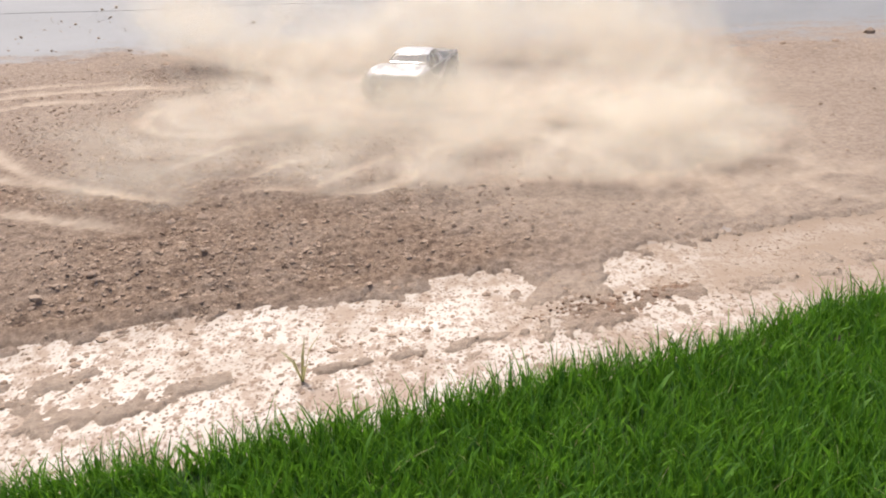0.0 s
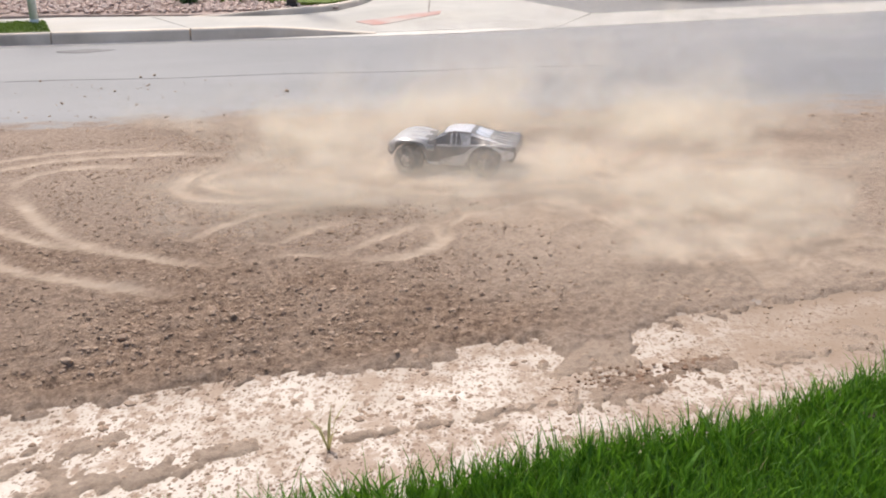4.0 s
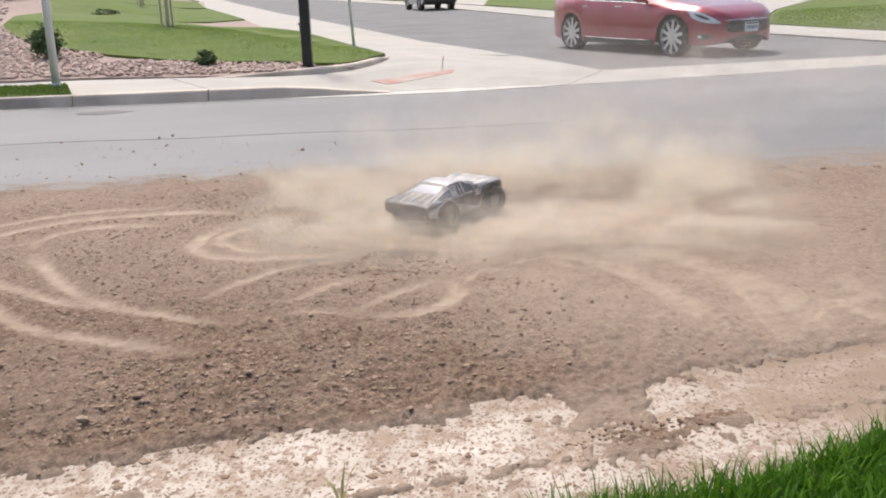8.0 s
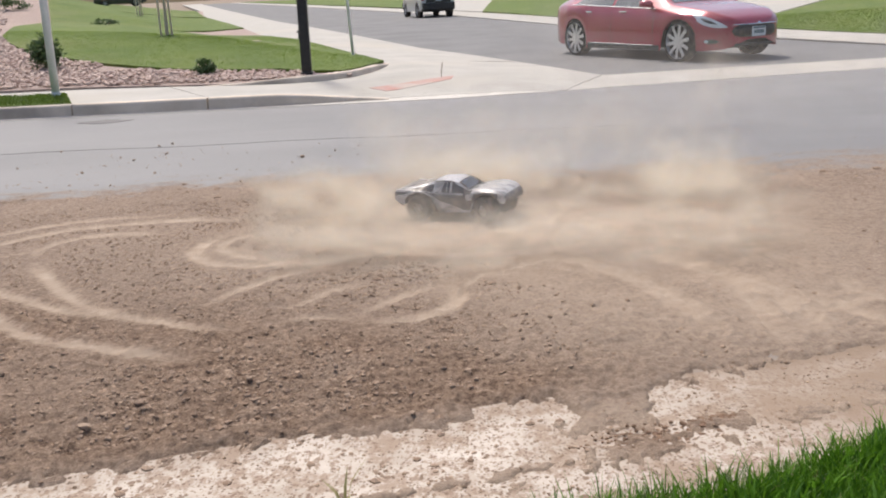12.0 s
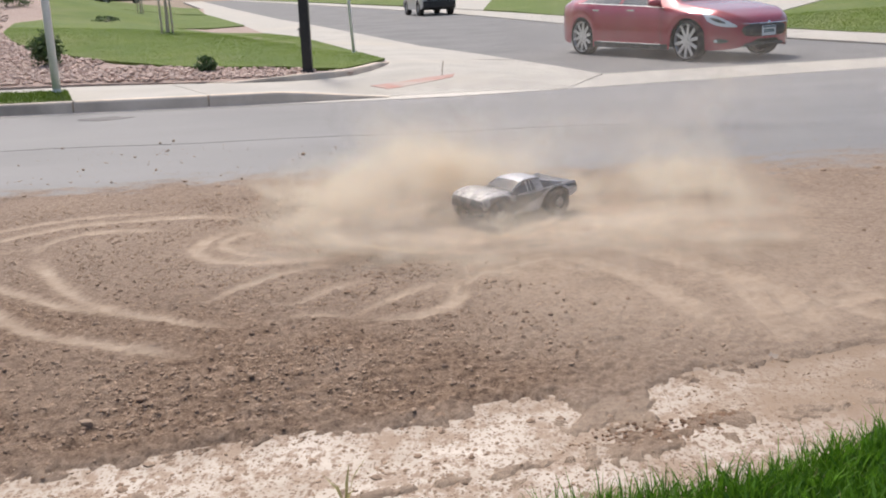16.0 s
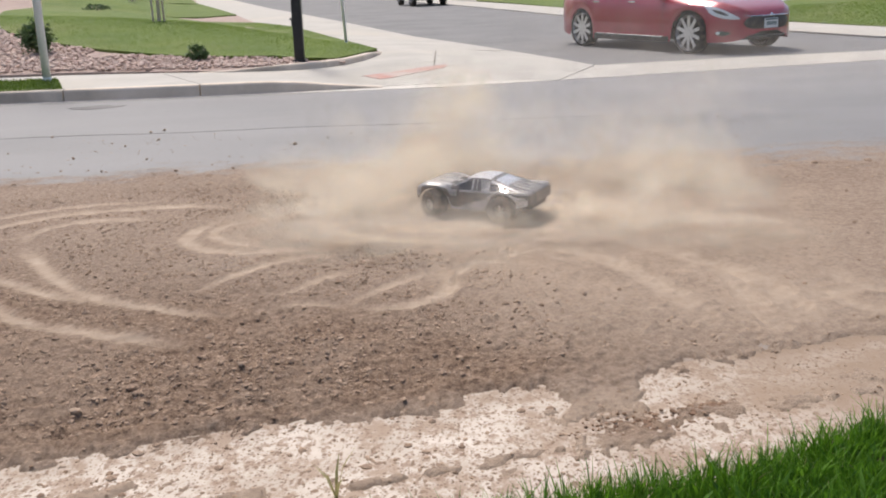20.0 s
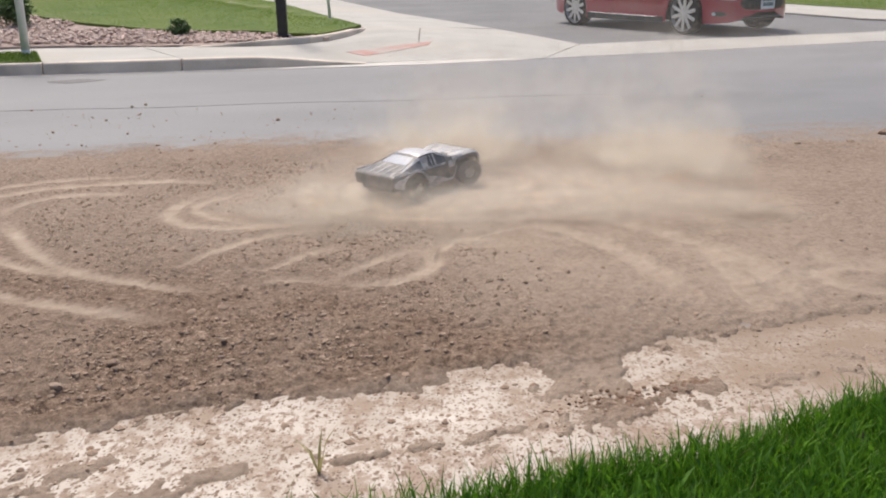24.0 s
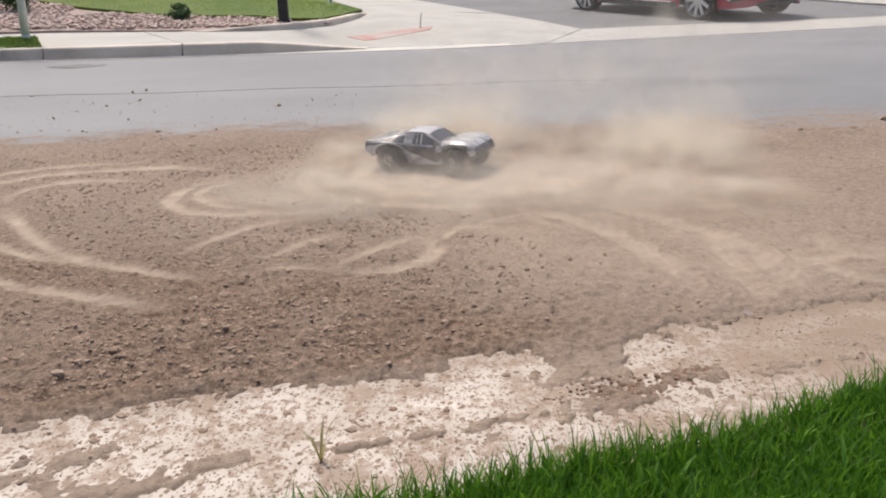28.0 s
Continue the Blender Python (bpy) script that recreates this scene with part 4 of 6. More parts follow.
rng = random.Random(4)
stones = []
while len(stones) < 7500:
    x, y = rng.uniform(-13.5, -1.25), 14.45 + 12.5 * rng.random() ** 1.6
    crossings = 0
    for (ax, ay), (bx, by) in zip(lawn, lawn[1:] + lawn[:1]):
        if (ay > y) != (by > y) and x < (bx - ax) * (y - ay) / (by - ay) + ax:
            crossings += 1
    front = 14.62 if x > -4.1 else 14.66 - 0.2 * (x + 4.1)
    if crossings % 2 or y < min(front, 14.98) or (x > -4.2 and y < 14.4 + abs(x + 2.4) * 0.2) or (x > -1.9 and y > 14.9) or (x > -6 and y > 16.5):
        continue
    r = rng.uniform(0.02, 0.048) * (1 + 0.04 * (y - 15))
    stones.append((x, y, yard_height(x, y) + 0.02 + r * 0.3, r))
while len(stones) < 10500:
    y = rng.uniform(21, 55)
    x = rng.uniform(-13.6 - 0.42 * (y - 27) - 9, -12.2 - 0.42 * (y - 27)) if y > 27 else rng.uniform(-22, -10.8 - 0.5 * (y - 24))
    r = rng.uniform(0.05, 0.1)
    stones.append((x, y, yard_height(x, y) + 0.02 + r * 0.3, r))
joined_lumps("landscape_stones", stones, bed_stone, 500, "pink and tan landscape stones covering the garden bed", "stones")


def lawn_tufts(outline, lift):
    def place(rng, count):
        xs, ys = [p[0] for p in outline], [p[1] for p in outline]
        x, y = rng.uniform(min(xs), max(xs), count), rng.uniform(min(ys), min(max(ys), 30), count)
        cross = np.zeros(count, int)
        for (ax, ay), (bx, by) in zip(outline, outline[1:] + outline[:1]):
            if ay != by:
                cross += ((ay > y) != (by > y)) & (x < (bx - ax) * (y - ay) / (by - ay) + ax)
        ok = cross % 2 == 1
        x, y = x[ok], y[ok]
        return np.stack([x, y, np.array([lift(a, b) for a, b in zip(x, y)])], -1)
    return place


strip = [(-12, 12.68), (-4.92, 12.68), (-5.5, 14.08), (-12, 14.1)]
blades("mown_grass", 120000, lawn_tufts(lawn, lambda x, y: yard_height(x, y) + 0.045), mown_blade, 31, 0.03, 0.0045, "short mown green grass on the corner lawn", lean=0.8)
blades("verge_grass", 14000, lawn_tufts(strip, lambda x, y: 0.16), short_blade, 32, 0.05, 0.012, "short green grass on the kerb strip", lean=0.6)
blades("edge_grass", 30000, lawn_tufts([(9.34, 21.75), (10.34, 18.42), (15, 19), (17, 34), (11.3, 30.6), (8.7, 24.9)], lambda x, y: bank(x, y)), mown_blade, 33, 0.035, 0.008, "short green grass across the side street", lean=0.6)

# ramp pad, marks on the paving
sheet("ramp_pad", [(-0.92, 13.55), (-0.66, 13.36), (-0.42, 13.55), (0.28, 14.15), (0.33, 14.42), (-0.09, 14.22), (-0.6, 13.86)], lambda x, y: corner_height(x, y) + 0.005, red_pad, 0.16, 0.03, "worn red paving panel set in the corner ramp")
tar = grained("tar_seam", (0.14, 0.135, 0.133), (0.21, 0.2, 0.196), 3.0, 60.0, 0.8, 0.2, 0.002)
stain = grained("damp_asphalt", (0.11, 0.1, 0.1), (0.17, 0.16, 0.155), 4.0, 80.0, 0.8, 0.2, 0.002)
seam = [(-14 + 0.5 * k, 9.55 + 0.04 * math.sin(k * 1.3) - 0.006 * k) for k in range(33)]
sheet("road_seam", [(x, y - 0.007) for x, y in seam] + [(x, y + 0.006 + 0.003 * math.sin(x * 3)) for x, y in seam[::-1]], lambda x, y: 0.003, tar, 0, 0.02, "thin dark tar seam along the street")
sheet("road_stain", [(-4.18 + 0.34 * math.cos(k * 0.42) * (1 + 0.2 * math.sin(k * 2.2)), 11.77 + 0.17 * math.sin(k * 0.42) * (1 + 0.25 * math.cos(k * 1.7))) for k in range(15)], lambda x, y: 0.003, stain, 0, 0.02, "dark damp stain on the asphalt")
joint_mat = grained("joint_shadow", (0.16, 0.14, 0.12), (0.24, 0.21, 0.18), 6.0, 60.0, 0.95, 0.2, 0.002)
bm = bmesh.new()
for x in (-9.5, -7.9):
    block(bm, (x + 0.35, 13.55, 0.15), (0.012, 1.75, 0.006), Matrix.Rotation(radians(20), 4, "Z"))
for k in range(14):
    x, y = 0.13 + 0.06 * (k + 0.5) / 14, 14.33 + 2.92 * (k + 0.5) / 14
    block(bm, (x, y, corner_height(x, y) + 0.003), (0.02, 2.92 / 14 + 0.01, 0.006))
tagged(part("pavement_joints", bm, joint_mat), "narrow dark joints between pavement slabs", kind="structure")

marker = thing("path_light", "small dark path light beside the pavement", "path light")
marker.location = (-3.75, 27.1, 0.15)
bm = bmesh.new()
rod(bm, (0, 0, 0), (0, 0, 0.26), 0.02, 0.02, 8)
part("stem", bm, black_paint, marker)
bm = bmesh.new()
rod(bm, (0, 0, 0.25), (0, 0, 0.31), 0.07, 0.03, 10)
part("cap", bm, black_paint, marker)

weed = thing("gutter_weed", "pale green weed sprouting from the gutter", "weed")
weed.location = (-0.3, 2.26, 0.05)
bm = bmesh.new()
for a, l in ((0.2, 0.16), (1.4, 0.12), (2.7, 0.1), (4.0, 0.13), (5.2, 0.09)):
    tip, mid = Vector((math.cos(a) * 0.07, math.sin(a) * 0.05, l)), Vector((math.cos(a) * 0.025, math.sin(a) * 0.02, l * 0.6))
    w = Vector((-math.sin(a), math.cos(a), 0)) * 0.0042
    vs = [bm.verts.new(p) for p in (Vector((0, 0, 0)) - w, w, mid + w, mid - w, tip)]
    bm.faces.new(vs[:4])
    bm.faces.new((vs[3], vs[2], vs[4]))
part("leaves", bm, dry_blade, weed)


# ---- vehicles ----
def glass_material(name, tint):
    mat, nt, bsdf = tree(name)
    nt.links.new(ramp(nt, noise_of(nt, 3.0, 2.0), [(0.3, tint), (0.7, tuple(c * 1.25 for c in tint))]), bsdf.inputs["Base Color"])
    bsdf.inputs["Roughness"].default_value = 0.06
    bsdf.inputs["Coat Weight"].default_value = 0.6
    return mat


def car_paint(name, colour, rough=0.3, metal=0.35, flake=0.1, spread=2.2):
    mat, nt, bsdf = tree(name)
    col = ramp(nt, noise_of(nt, 900.0, 1.0), [(0.3, tuple(c * 0.85 for c in colour)), (0.7, tuple(min(1, c * 1.12) for c in colour))])
    col = mix(nt, ramp(nt, noise_of(nt, spread, 5.0), [(0.42, (0, 0, 0)), (0.75, (flake, flake, flake))]), col, (0.4, 0.33, 0.26))
    nt.links.new(col, bsdf.inputs["Base Color"])
    bsdf.inputs["Roughness"].default_value, bsdf.inputs["Metallic"].default_value = rough, metal
    bsdf.inputs["Coat Weight"].default_value, bsdf.inputs["Coat Roughness"].default_value = 1.0, 0.06
    return mat


red_paint = car_paint("red_car_paint", (0.29, 0.006, 0.032), 0.34, 0.25, 0.05)
silver_paint = car_paint("silver_car_paint", (0.5, 0.5, 0.51), 0.35, 0.5)
dark_glass = glass_material("tinted_glass", (0.012, 0.015, 0.017))
screen_glass = glass_material("windscreen_glass", (0.05, 0.06, 0.065))
black_plastic = plain("black_plastic", (0.018, 0.018, 0.019), 0.55, dirt=0.08)
rubber = plain("tyre_rubber", (0.022, 0.021, 0.02), 0.85, dirt=0.16)
alloy = plain("alloy_rim", (0.62, 0.62, 0.63), 0.28, 0.75, dirt=0.05)
chrome = plain("chrome", (0.75, 0.75, 0.76), 0.12, 1.0, dirt=0.02)
lamp_glass = plain("lamp_lens", (0.62, 0.64, 0.66), 0.12, 0.1, 1.0, 0.02)
tail_glass = plain("tail_lamp_lens", (0.3, 0.01, 0.012), 0.15, 0.0, 1.0, 0.02)
plate_mat = plain("plate_white", (0.62, 0.66, 0.68), 0.5, dirt=0.04)
plate_bar = plain("plate_bars", (0.05, 0.11, 0.13), 0.5, dirt=0.02)


class Shell:
    """A body skin lofted from stations along x; each ring runs from the left sill over the roof to the right sill."""
    SIDE = 22

    def __init__(self, keys, arches, stations=96):
        keys = np.array(sorted(keys))
        fine = np.linspace(keys[0, 0], keys[-1, 0], stations)
        vals = [np.interp(fine, keys[:, 0], keys[:, k]) for k in range(1, 6)]
        ker = np.array([0.2, 0.6, 0.2])
        for _ in range(5):
            vals = [np.concatenate([[v[0]], np.convolve(v, ker, "valid"), [v[-1]]]) for v in vals]
        bottom, belt, top, wide, roof = vals
        for xc, zc, r in arches:
            d = np.abs(fine - xc)
            bottom = np.where(d < r, np.maximum(bottom, zc + np.sqrt(np.maximum(0, r * r - d * d))), bottom)
        self.x, self.grid = fine, []
        n = self.SIDE
        for i, x in enumerate(fine):
            b, s, t, w, tw = bottom[i], max(belt[i], bottom[i] + 0.01), top[i], wide[i], roof[i]
            t = max(t, s + 0.004)
            ctl = np.array([(w * 0.985, b), (w * 1.0, b + (s - b) * 0.45), (w * 0.985, b + (s - b) * 0.8), (w * 0.955, s), (tw + (w * 0.95 - tw) * 0.45, s + (t - s) * 0.55), (tw, t - (t - s) * 0.09), (tw * 0.55, t - (t - s) * 0.01), (0.0, t)])
            u = np.array([0, 0.16, 0.28, 0.36, 0.55, 0.72, 0.86, 1.0])
            q = np.linspace(0, 1, n)
            yy, zz = np.interp(q, u, ctl[:, 0]), np.interp(q, u, ctl[:, 1])
            half = [(x, a, z) for a, z in zip(yy, zz)]
            self.grid.append(half + [(x, -a, z) for _, a, z in half[-2::-1]])
        self.cols = len(self.grid[0])

    def nearest(self, x):
        return int(np.argmin(np.abs(self.x - x)))

    def skin(self, caps=True):
        bm = bmesh.new()
        vs = [[bm.verts.new(p) for p in ring] for ring in self.grid]
        for a, b in zip(vs, vs[1:]):
            for j in range(self.cols - 1):
                bm.faces.new((a[j], a[j + 1], b[j + 1], b[j]))
        if caps:
            bm.faces.new(vs[0])
            bm.faces.new(vs[-1][::-1])
        bmesh.ops.recalc_face_normals(bm, faces=bm.faces)
        return bm

    def patch(self, x0, x1, u0, u1, lift, right=False, trim0=0.0, trim1=0.0):
        """A panel over part of the skin, lifted off it: u runs from the sill (0) to the middle of the roof (1). trim slants its ends."""
        j0, j1 = round(u0 * (self.SIDE - 1)), round(u1 * (self.SIDE - 1))
        js = list(range(j0, j1 + 1))
        if right:
            js = [self.cols - 1 - j for j in js]
        i0, i1 = sorted((self.nearest(x0), self.nearest(x1)))
        bm = bmesh.new()
        g = np.array(self.grid)
        rows_ = []
        span = max(1, len(js) - 1)
        for i in range(i0, i1 + 1):
            row = []
            for n, j in enumerate(js):
                f = n / span
                lo, hi = self.x[i0] + trim0 * f, self.x[i1] + trim1 * f
                x = lo + (hi - lo) * (i - i0) / max(1, i1 - i0)
                k = np.interp(x, self.x, np.arange(len(self.x)))
                a, b = int(np.floor(k)), min(int(np.floor(k)) + 1, len(self.x) - 1)
                p = g[a, j] * (1 - (k - a)) + g[b, j] * (k - a)
                out = Vector((0, p[1], p[2] - np.mean(g[a, :, 2]) * 0.9)).normalized()
                jn, jp = min(j + 1, self.cols - 1), max(j - 1, 0)
                t = Vector(g[a, jn] - g[a, jp])
                al = Vector(g[min(a + 2, len(self.x) - 1), j] - g[max(a - 2, 0), j])
                n_ = t.cross(al)
                if n_.length > 1e-9:
                    n_.normalize()
                    if n_.dot(out) < 0:
                        n_.negate()
                else:
                    n_ = out
                row.append(bm.verts.new(Vector(p) + n_ * lift))
            rows_.append(row)
        for a, b in zip(rows_, rows_[1:]):
            for n in range(len(js) - 1):
                bm.faces.new((a[n], a[n + 1], b[n + 1], b[n]))
        bmesh.ops.recalc_face_normals(bm, faces=bm.faces)
        return bm

    def at(self, x, u, right):
        """A place on the skin, between its stations and rows."""
        g = np.array(self.grid)
        k, j = np.interp(x, self.x, np.arange(len(self.x))), u * (self.SIDE - 1)
        a, b = min(int(k), len(self.x) - 2), min(int(j), self.SIDE - 2)
        p = (g[a, b] * (1 - k + a) + g[a + 1, b] * (k - a)) * (1 - j + b) + (g[a, b + 1] * (1 - k + a) + g[a + 1, b + 1] * (k - a)) * (j - b)
        return Vector((p[0], -p[1] if right else p[1], p[2]))

    def lens(self, x0, x1, u0, u1, half, lift, right):
        """A blade-shaped panel on the skin, pointed at both ends and slightly domed."""
        bm = bmesh.new()
        rows_ = []
        for k in range(17):
            f = k / 16
            x, u, h = x0 + (x1 - x0) * f, u0 + (u1 - u0) * f, half * max(0.04, math.sin(math.pi * f)) ** 0.6
            row = []
            for q in (-1.0, -0.5, 0.0, 0.5, 1.0):
                p = self.at(x, u + h * q, right)
                n = (self.at(x + 0.02, u + h * q, right) - self.at(x - 0.02, u + h * q, right)).cross(self.at(x, u + h * q + 0.04, right) - self.at(x, u + h * q - 0.04, right)).normalized()
                if n.dot(Vector((0.2, p.y, 0))) < 0:
                    n.negate()
                row.append(bm.verts.new(p + n * lift * (0.7 if abs(q) == 1 else 1.25)))
            rows_.append(row)
        for a, b in zip(rows_, rows_[1:]):
            for k in range(4):
                bm.faces.new((a[k], a[k + 1], b[k + 1], b[k]))
        bmesh.ops.recalc_face_normals(bm, faces=bm.faces)
        return bm


def mirrored(shell, name, material, parent, *args, label="", **kw):
    for right in (False, True):
        part(name, shell.patch(*args, right=right, **kw), material, parent, label, True)


def trim_rail(shell, name, material, parent, x0, x1, j, r, label):
    """A thin bright strip along the skin, on both sides."""
    i0, i1 = sorted((shell.nearest(x0), shell.nearest(x1)))
    for col in (j, shell.cols - 1 - j):
        bm = bmesh.new()
        line = [shell.grid[i][col] for i in range(i0, i1 + 1, 4)]
        rings = []
        for p in line:
            rings.append([bm.verts.new(Vector(p) + Vector((0, math.copysign(0.004, p[1]) + r * math.cos(a), r * math.sin(a)))) for a in (0.0, 1.57, 3.14, 4.71)])
        for a, b in zip(rings, rings[1:]):
            for k in range(4):
                bm.faces.new((a[k], a[(k + 1) % 4], b[(k + 1) % 4], b[k]))
        bmesh.ops.recalc_face_normals(bm, faces=bm.faces)
        part(name, bm, material, parent, label)


def road_wheel(name, parent, at, r, width, rim_r, spokes, outward, tyre_mat, rim_mat, knobs=0, spoke_w=0.05):
    """A wheel turning round y: the tyre, with the rim and its hub under it."""
    w = width / 2
    bm = bmesh.new()
    lathe(bm, [(rim_r * 0.97, -w * 0.9), (rim_r * 1.03, -w), (r * 0.93, -w * 0.98), (r * 0.985, -w * 0.8), (r, -w * 0.4), (r, w * 0.4), (r * 0.985, w * 0.8), (r * 0.93, w * 0.98), (rim_r * 1.03, w), (rim_r * 0.97, w * 0.9)], 40)
    for k in range(knobs):
        a = 2 * math.pi * k / knobs
        for y in (-0.62, -0.0, 0.62):
            b = a + (0.5 if y == 0 else 0) * 2 * math.pi / knobs
            m = Matrix.Rotation(-b, 4, "Y")
            block(bm, m @ Vector((r * 1.02, y * w, 0)), (r * 0.09, width * 0.24, r * 0.13), m)
    wheel = part(name, bm, tyre_mat, parent, smooth=knobs == 0)
    wheel.matrix_basis = pose(*at)
    bm = bmesh.new()
    o = outward
    lathe(bm, [(rim_r, -w * 0.8 * o), (rim_r, w * 0.72 * o), (rim_r * 0.93, w * 0.78 * o), (rim_r * 0.9, w * 0.6 * o), (rim_r * 0.88, -w * 0.5 * o)], 40)
    for k in range(spokes):
        a = 2 * math.pi * k / spokes
        m = Matrix.Rotation(a, 4, "Y")
        block(bm, m @ Vector((rim_r * 0.52, w * 0.66 * o, 0)), (rim_r * 0.86, w * 0.12, rim_r * spoke_w * 2), m, bevel=rim_r * 0.02)
    lathe(bm, [(0.0, w * 0.8 * o), (rim_r * 0.2, w * 0.78 * o), (rim_r * 0.24, w * 0.5 * o)], 20)
    rim = part("rim", bm, rim_mat, wheel)
    bm = bmesh.new()
    lathe(bm, [(0.0, w * 0.3 * o), (rim_r * 0.9, w * 0.3 * o), (rim_r * 0.9, w * 0.2 * o), (0.0, w * 0.2 * o)], 28)
    part("brake_disc", bm, black_plastic, wheel)
    return wheel


def red_sedan():
    car = thing("red_car", "glossy red sedan rolling slowly out of the side street", "car")
    keys = [(2.39, 0.36, 0.52, 0.56, 0.2, 0.15), (2.36, 0.28, 0.58, 0.63, 0.38, 0.32), (2.29, 0.22, 0.645, 0.715, 0.57, 0.46), (2.15, 0.2, 0.7, 0.78, 0.74, 0.58), (1.96, 0.19, 0.755, 0.845, 0.86, 0.7), (1.48, 0.19, 0.83, 0.92, 0.96, 0.78), (1.12, 0.18, 0.87, 0.965, 0.972, 0.77)]
    keys += [(0.75, 0.17, 0.885, 1.14, 0.972, 0.67), (0.25, 0.17, 0.895, 1.34, 0.972, 0.6), (-0.3, 0.17, 0.91, 1.4, 0.972, 0.58), (-0.8, 0.17, 0.925, 1.38, 0.975, 0.575), (-1.3, 0.17, 0.955, 1.29, 0.975, 0.58), (-1.75, 0.19, 0.965, 1.16, 0.95, 0.62),
            (-2.1, 0.23, 0.955, 1.07, 0.88, 0.64), (-2.35, 0.29, 0.92, 1.01, 0.76, 0.6), (-2.48, 0.36, 0.86, 0.94, 0.6, 0.48), (-2.53, 0.45, 0.78, 0.84, 0.4, 0.32)]
    shell = Shell(keys, [(1.48, 0.34, 0.38), (-1.48, 0.34, 0.38)], 150)
    body = part("body", shell.skin(), red_paint, car, smooth=True)
    bm = bmesh.new()
    block(bm, (-0.1, 0, 0.3), (4.1, 1.4, 0.22), bevel=0.05)
    block(bm, (1.46, 0, 0.5), (0.7, 1.62, 0.46), bevel=0.08)
    block(bm, (-1.48, 0, 0.5), (0.72, 1.66, 0.46), bevel=0.08)
    part("underbody", bm, black_plastic, car)
    part("windscreen", shell.patch(1.06, 0.32, 0.76, 1.0, 0.006, trim0=-0.1), screen_glass, car, smooth=True)
    part("windscreen", shell.patch(1.06, 0.32, 0.76, 1.0, 0.006, right=True, trim0=-0.1), screen_glass, car, smooth=True)
    mirrored(shell, "roof_panel", dark_glass, car, 0.22, -0.75, 0.76, 1.0, 0.005, label="dark glass roof")
    mirrored(shell, "rear_window", dark_glass, car, -0.95, -1.85, 0.76, 1.0, 0.006)
    mirrored(shell, "side_window", screen_glass, car, 0.66, -0.28, 0.4, 0.66, 0.006, trim0=0.0, trim1=-0.32)
    mirrored(shell, "side_window", screen_glass, car, -0.36, -1.5, 0.4, 0.66, 0.006, trim0=0.35)
    trim_rail(shell, "window_trim", chrome, car, 0.9, -1.65, 8, 0.007, "thin chrome window trim")
    trim_rail(shell, "sill_trim", chrome, car, 0.98, -0.98, 1, 0.0045, "thin chrome strip along the sill")
    for right in (False, True):
        light = part("headlight", shell.lens(1.74, 2.27, 0.365, 0.29, 0.06, 0.007, right), lamp_glass, car, "slim clear headlight", True)
        part("headlight_inset", shell.lens(1.92, 2.16, 0.335, 0.305, 0.019, 0.012, right), black_plastic, light, "dark headlight centre", True)
        vent = part("fog_vent", shell.lens(2.0, 2.2, 0.1, 0.1, 0.026, 0.006, right), black_plastic, car, "black lower vent", True)
        part("fog_light", shell.lens(2.01, 2.07, 0.1, 0.1, 0.018, 0.011, right), lamp_glass, vent, "small bright fog light", True)
    mirrored(shell, "tail_light", tail_glass, car, -2.3, -2.5, 0.26, 0.36, 0.006)
    for x in (0.86, -0.32, -1.3):
        i = shell.nearest(x)
        for cols in (range(1, 9), range(shell.cols - 2, shell.cols - 10, -1)):
            bm = bmesh.new()
            rows_ = []
            for j in cols:
                p = Vector(shell.grid[i][j])
                p.y += math.copysign(0.003, p.y)
                rows_.append([bm.verts.new(p + Vector((d, 0, 0))) for d in (-0.004, 0.004)])
            for a, b in zip(rows_, rows_[1:]):
                bm.faces.new((a[0], a[1], b[1], b[0]))
            part("door_gap", bm, black_plastic, body, "dark door gap")
    # shade low on the sill, put in as a black strip
    mirrored(shell, "sill_shade", black_plastic, car, 1.05, -1.05, 0.0, 0.04, 0.004, label="black strip for the shade low on the sill")
    for side in (1, -1):
        for x in (0.02, -1.02):
            bm = bmesh.new()
            block(bm, (x, side * 0.945, 0.845), (0.2, 0.02, 0.03), bevel=0.008)
            part("door_handle", bm, chrome, body, "flush chrome door handle")
        bm = bmesh.new()
        bmesh.ops.create_uvsphere(bm, u_segments=14, v_segments=10, radius=1.0)
        for v in bm.verts:
            v.co = Vector((0.78 + v.co.x * 0.1 - 0.03 * v.co.y * side, side * 1.04 + v.co.y * 0.11, 0.985 + v.co.z * 0.07))
        block(bm, (0.76, side * 0.94, 0.935), (0.07, 0.14, 0.035), bevel=0.01)
        mirror = part("wing_mirror", bm, red_paint, car, smooth=True)
        bm = bmesh.new()
        block(bm, (0.69, side * 1.04, 0.985), (0.01, 0.17, 0.11), bevel=0.004)
        part("mirror_glass", bm, chrome, mirror)
    plan_w = np.array([max(abs(p[1]) for p in ring) for ring in shell.grid])
    nose_i = np.argsort(plan_w[shell.x > 1.6])
    nose_w, nose_x = plan_w[shell.x > 1.6][nose_i], shell.x[shell.x > 1.6][nose_i]

    def nose(half, low, high, lift, taper):
        """A panel wrapped round the nose, rounded at its ends."""
        bm = bmesh.new()
        grid = []
        for k in range(25):
            a = -1 + 2 * k / 24
            y = a * half
            x = float(np.interp(abs(y), nose_w, nose_x)) + lift
            e = (1 - abs(a) ** taper) ** 0.5
            mid, span = (low + high) / 2, (high - low) / 2 * e
            grid.append([bm.verts.new((x + d, y, mid + span * q)) for d, q in ((-0.05, -1.05), (0, -1), (0.008, 0), (0, 1), (-0.05, 1.05))])
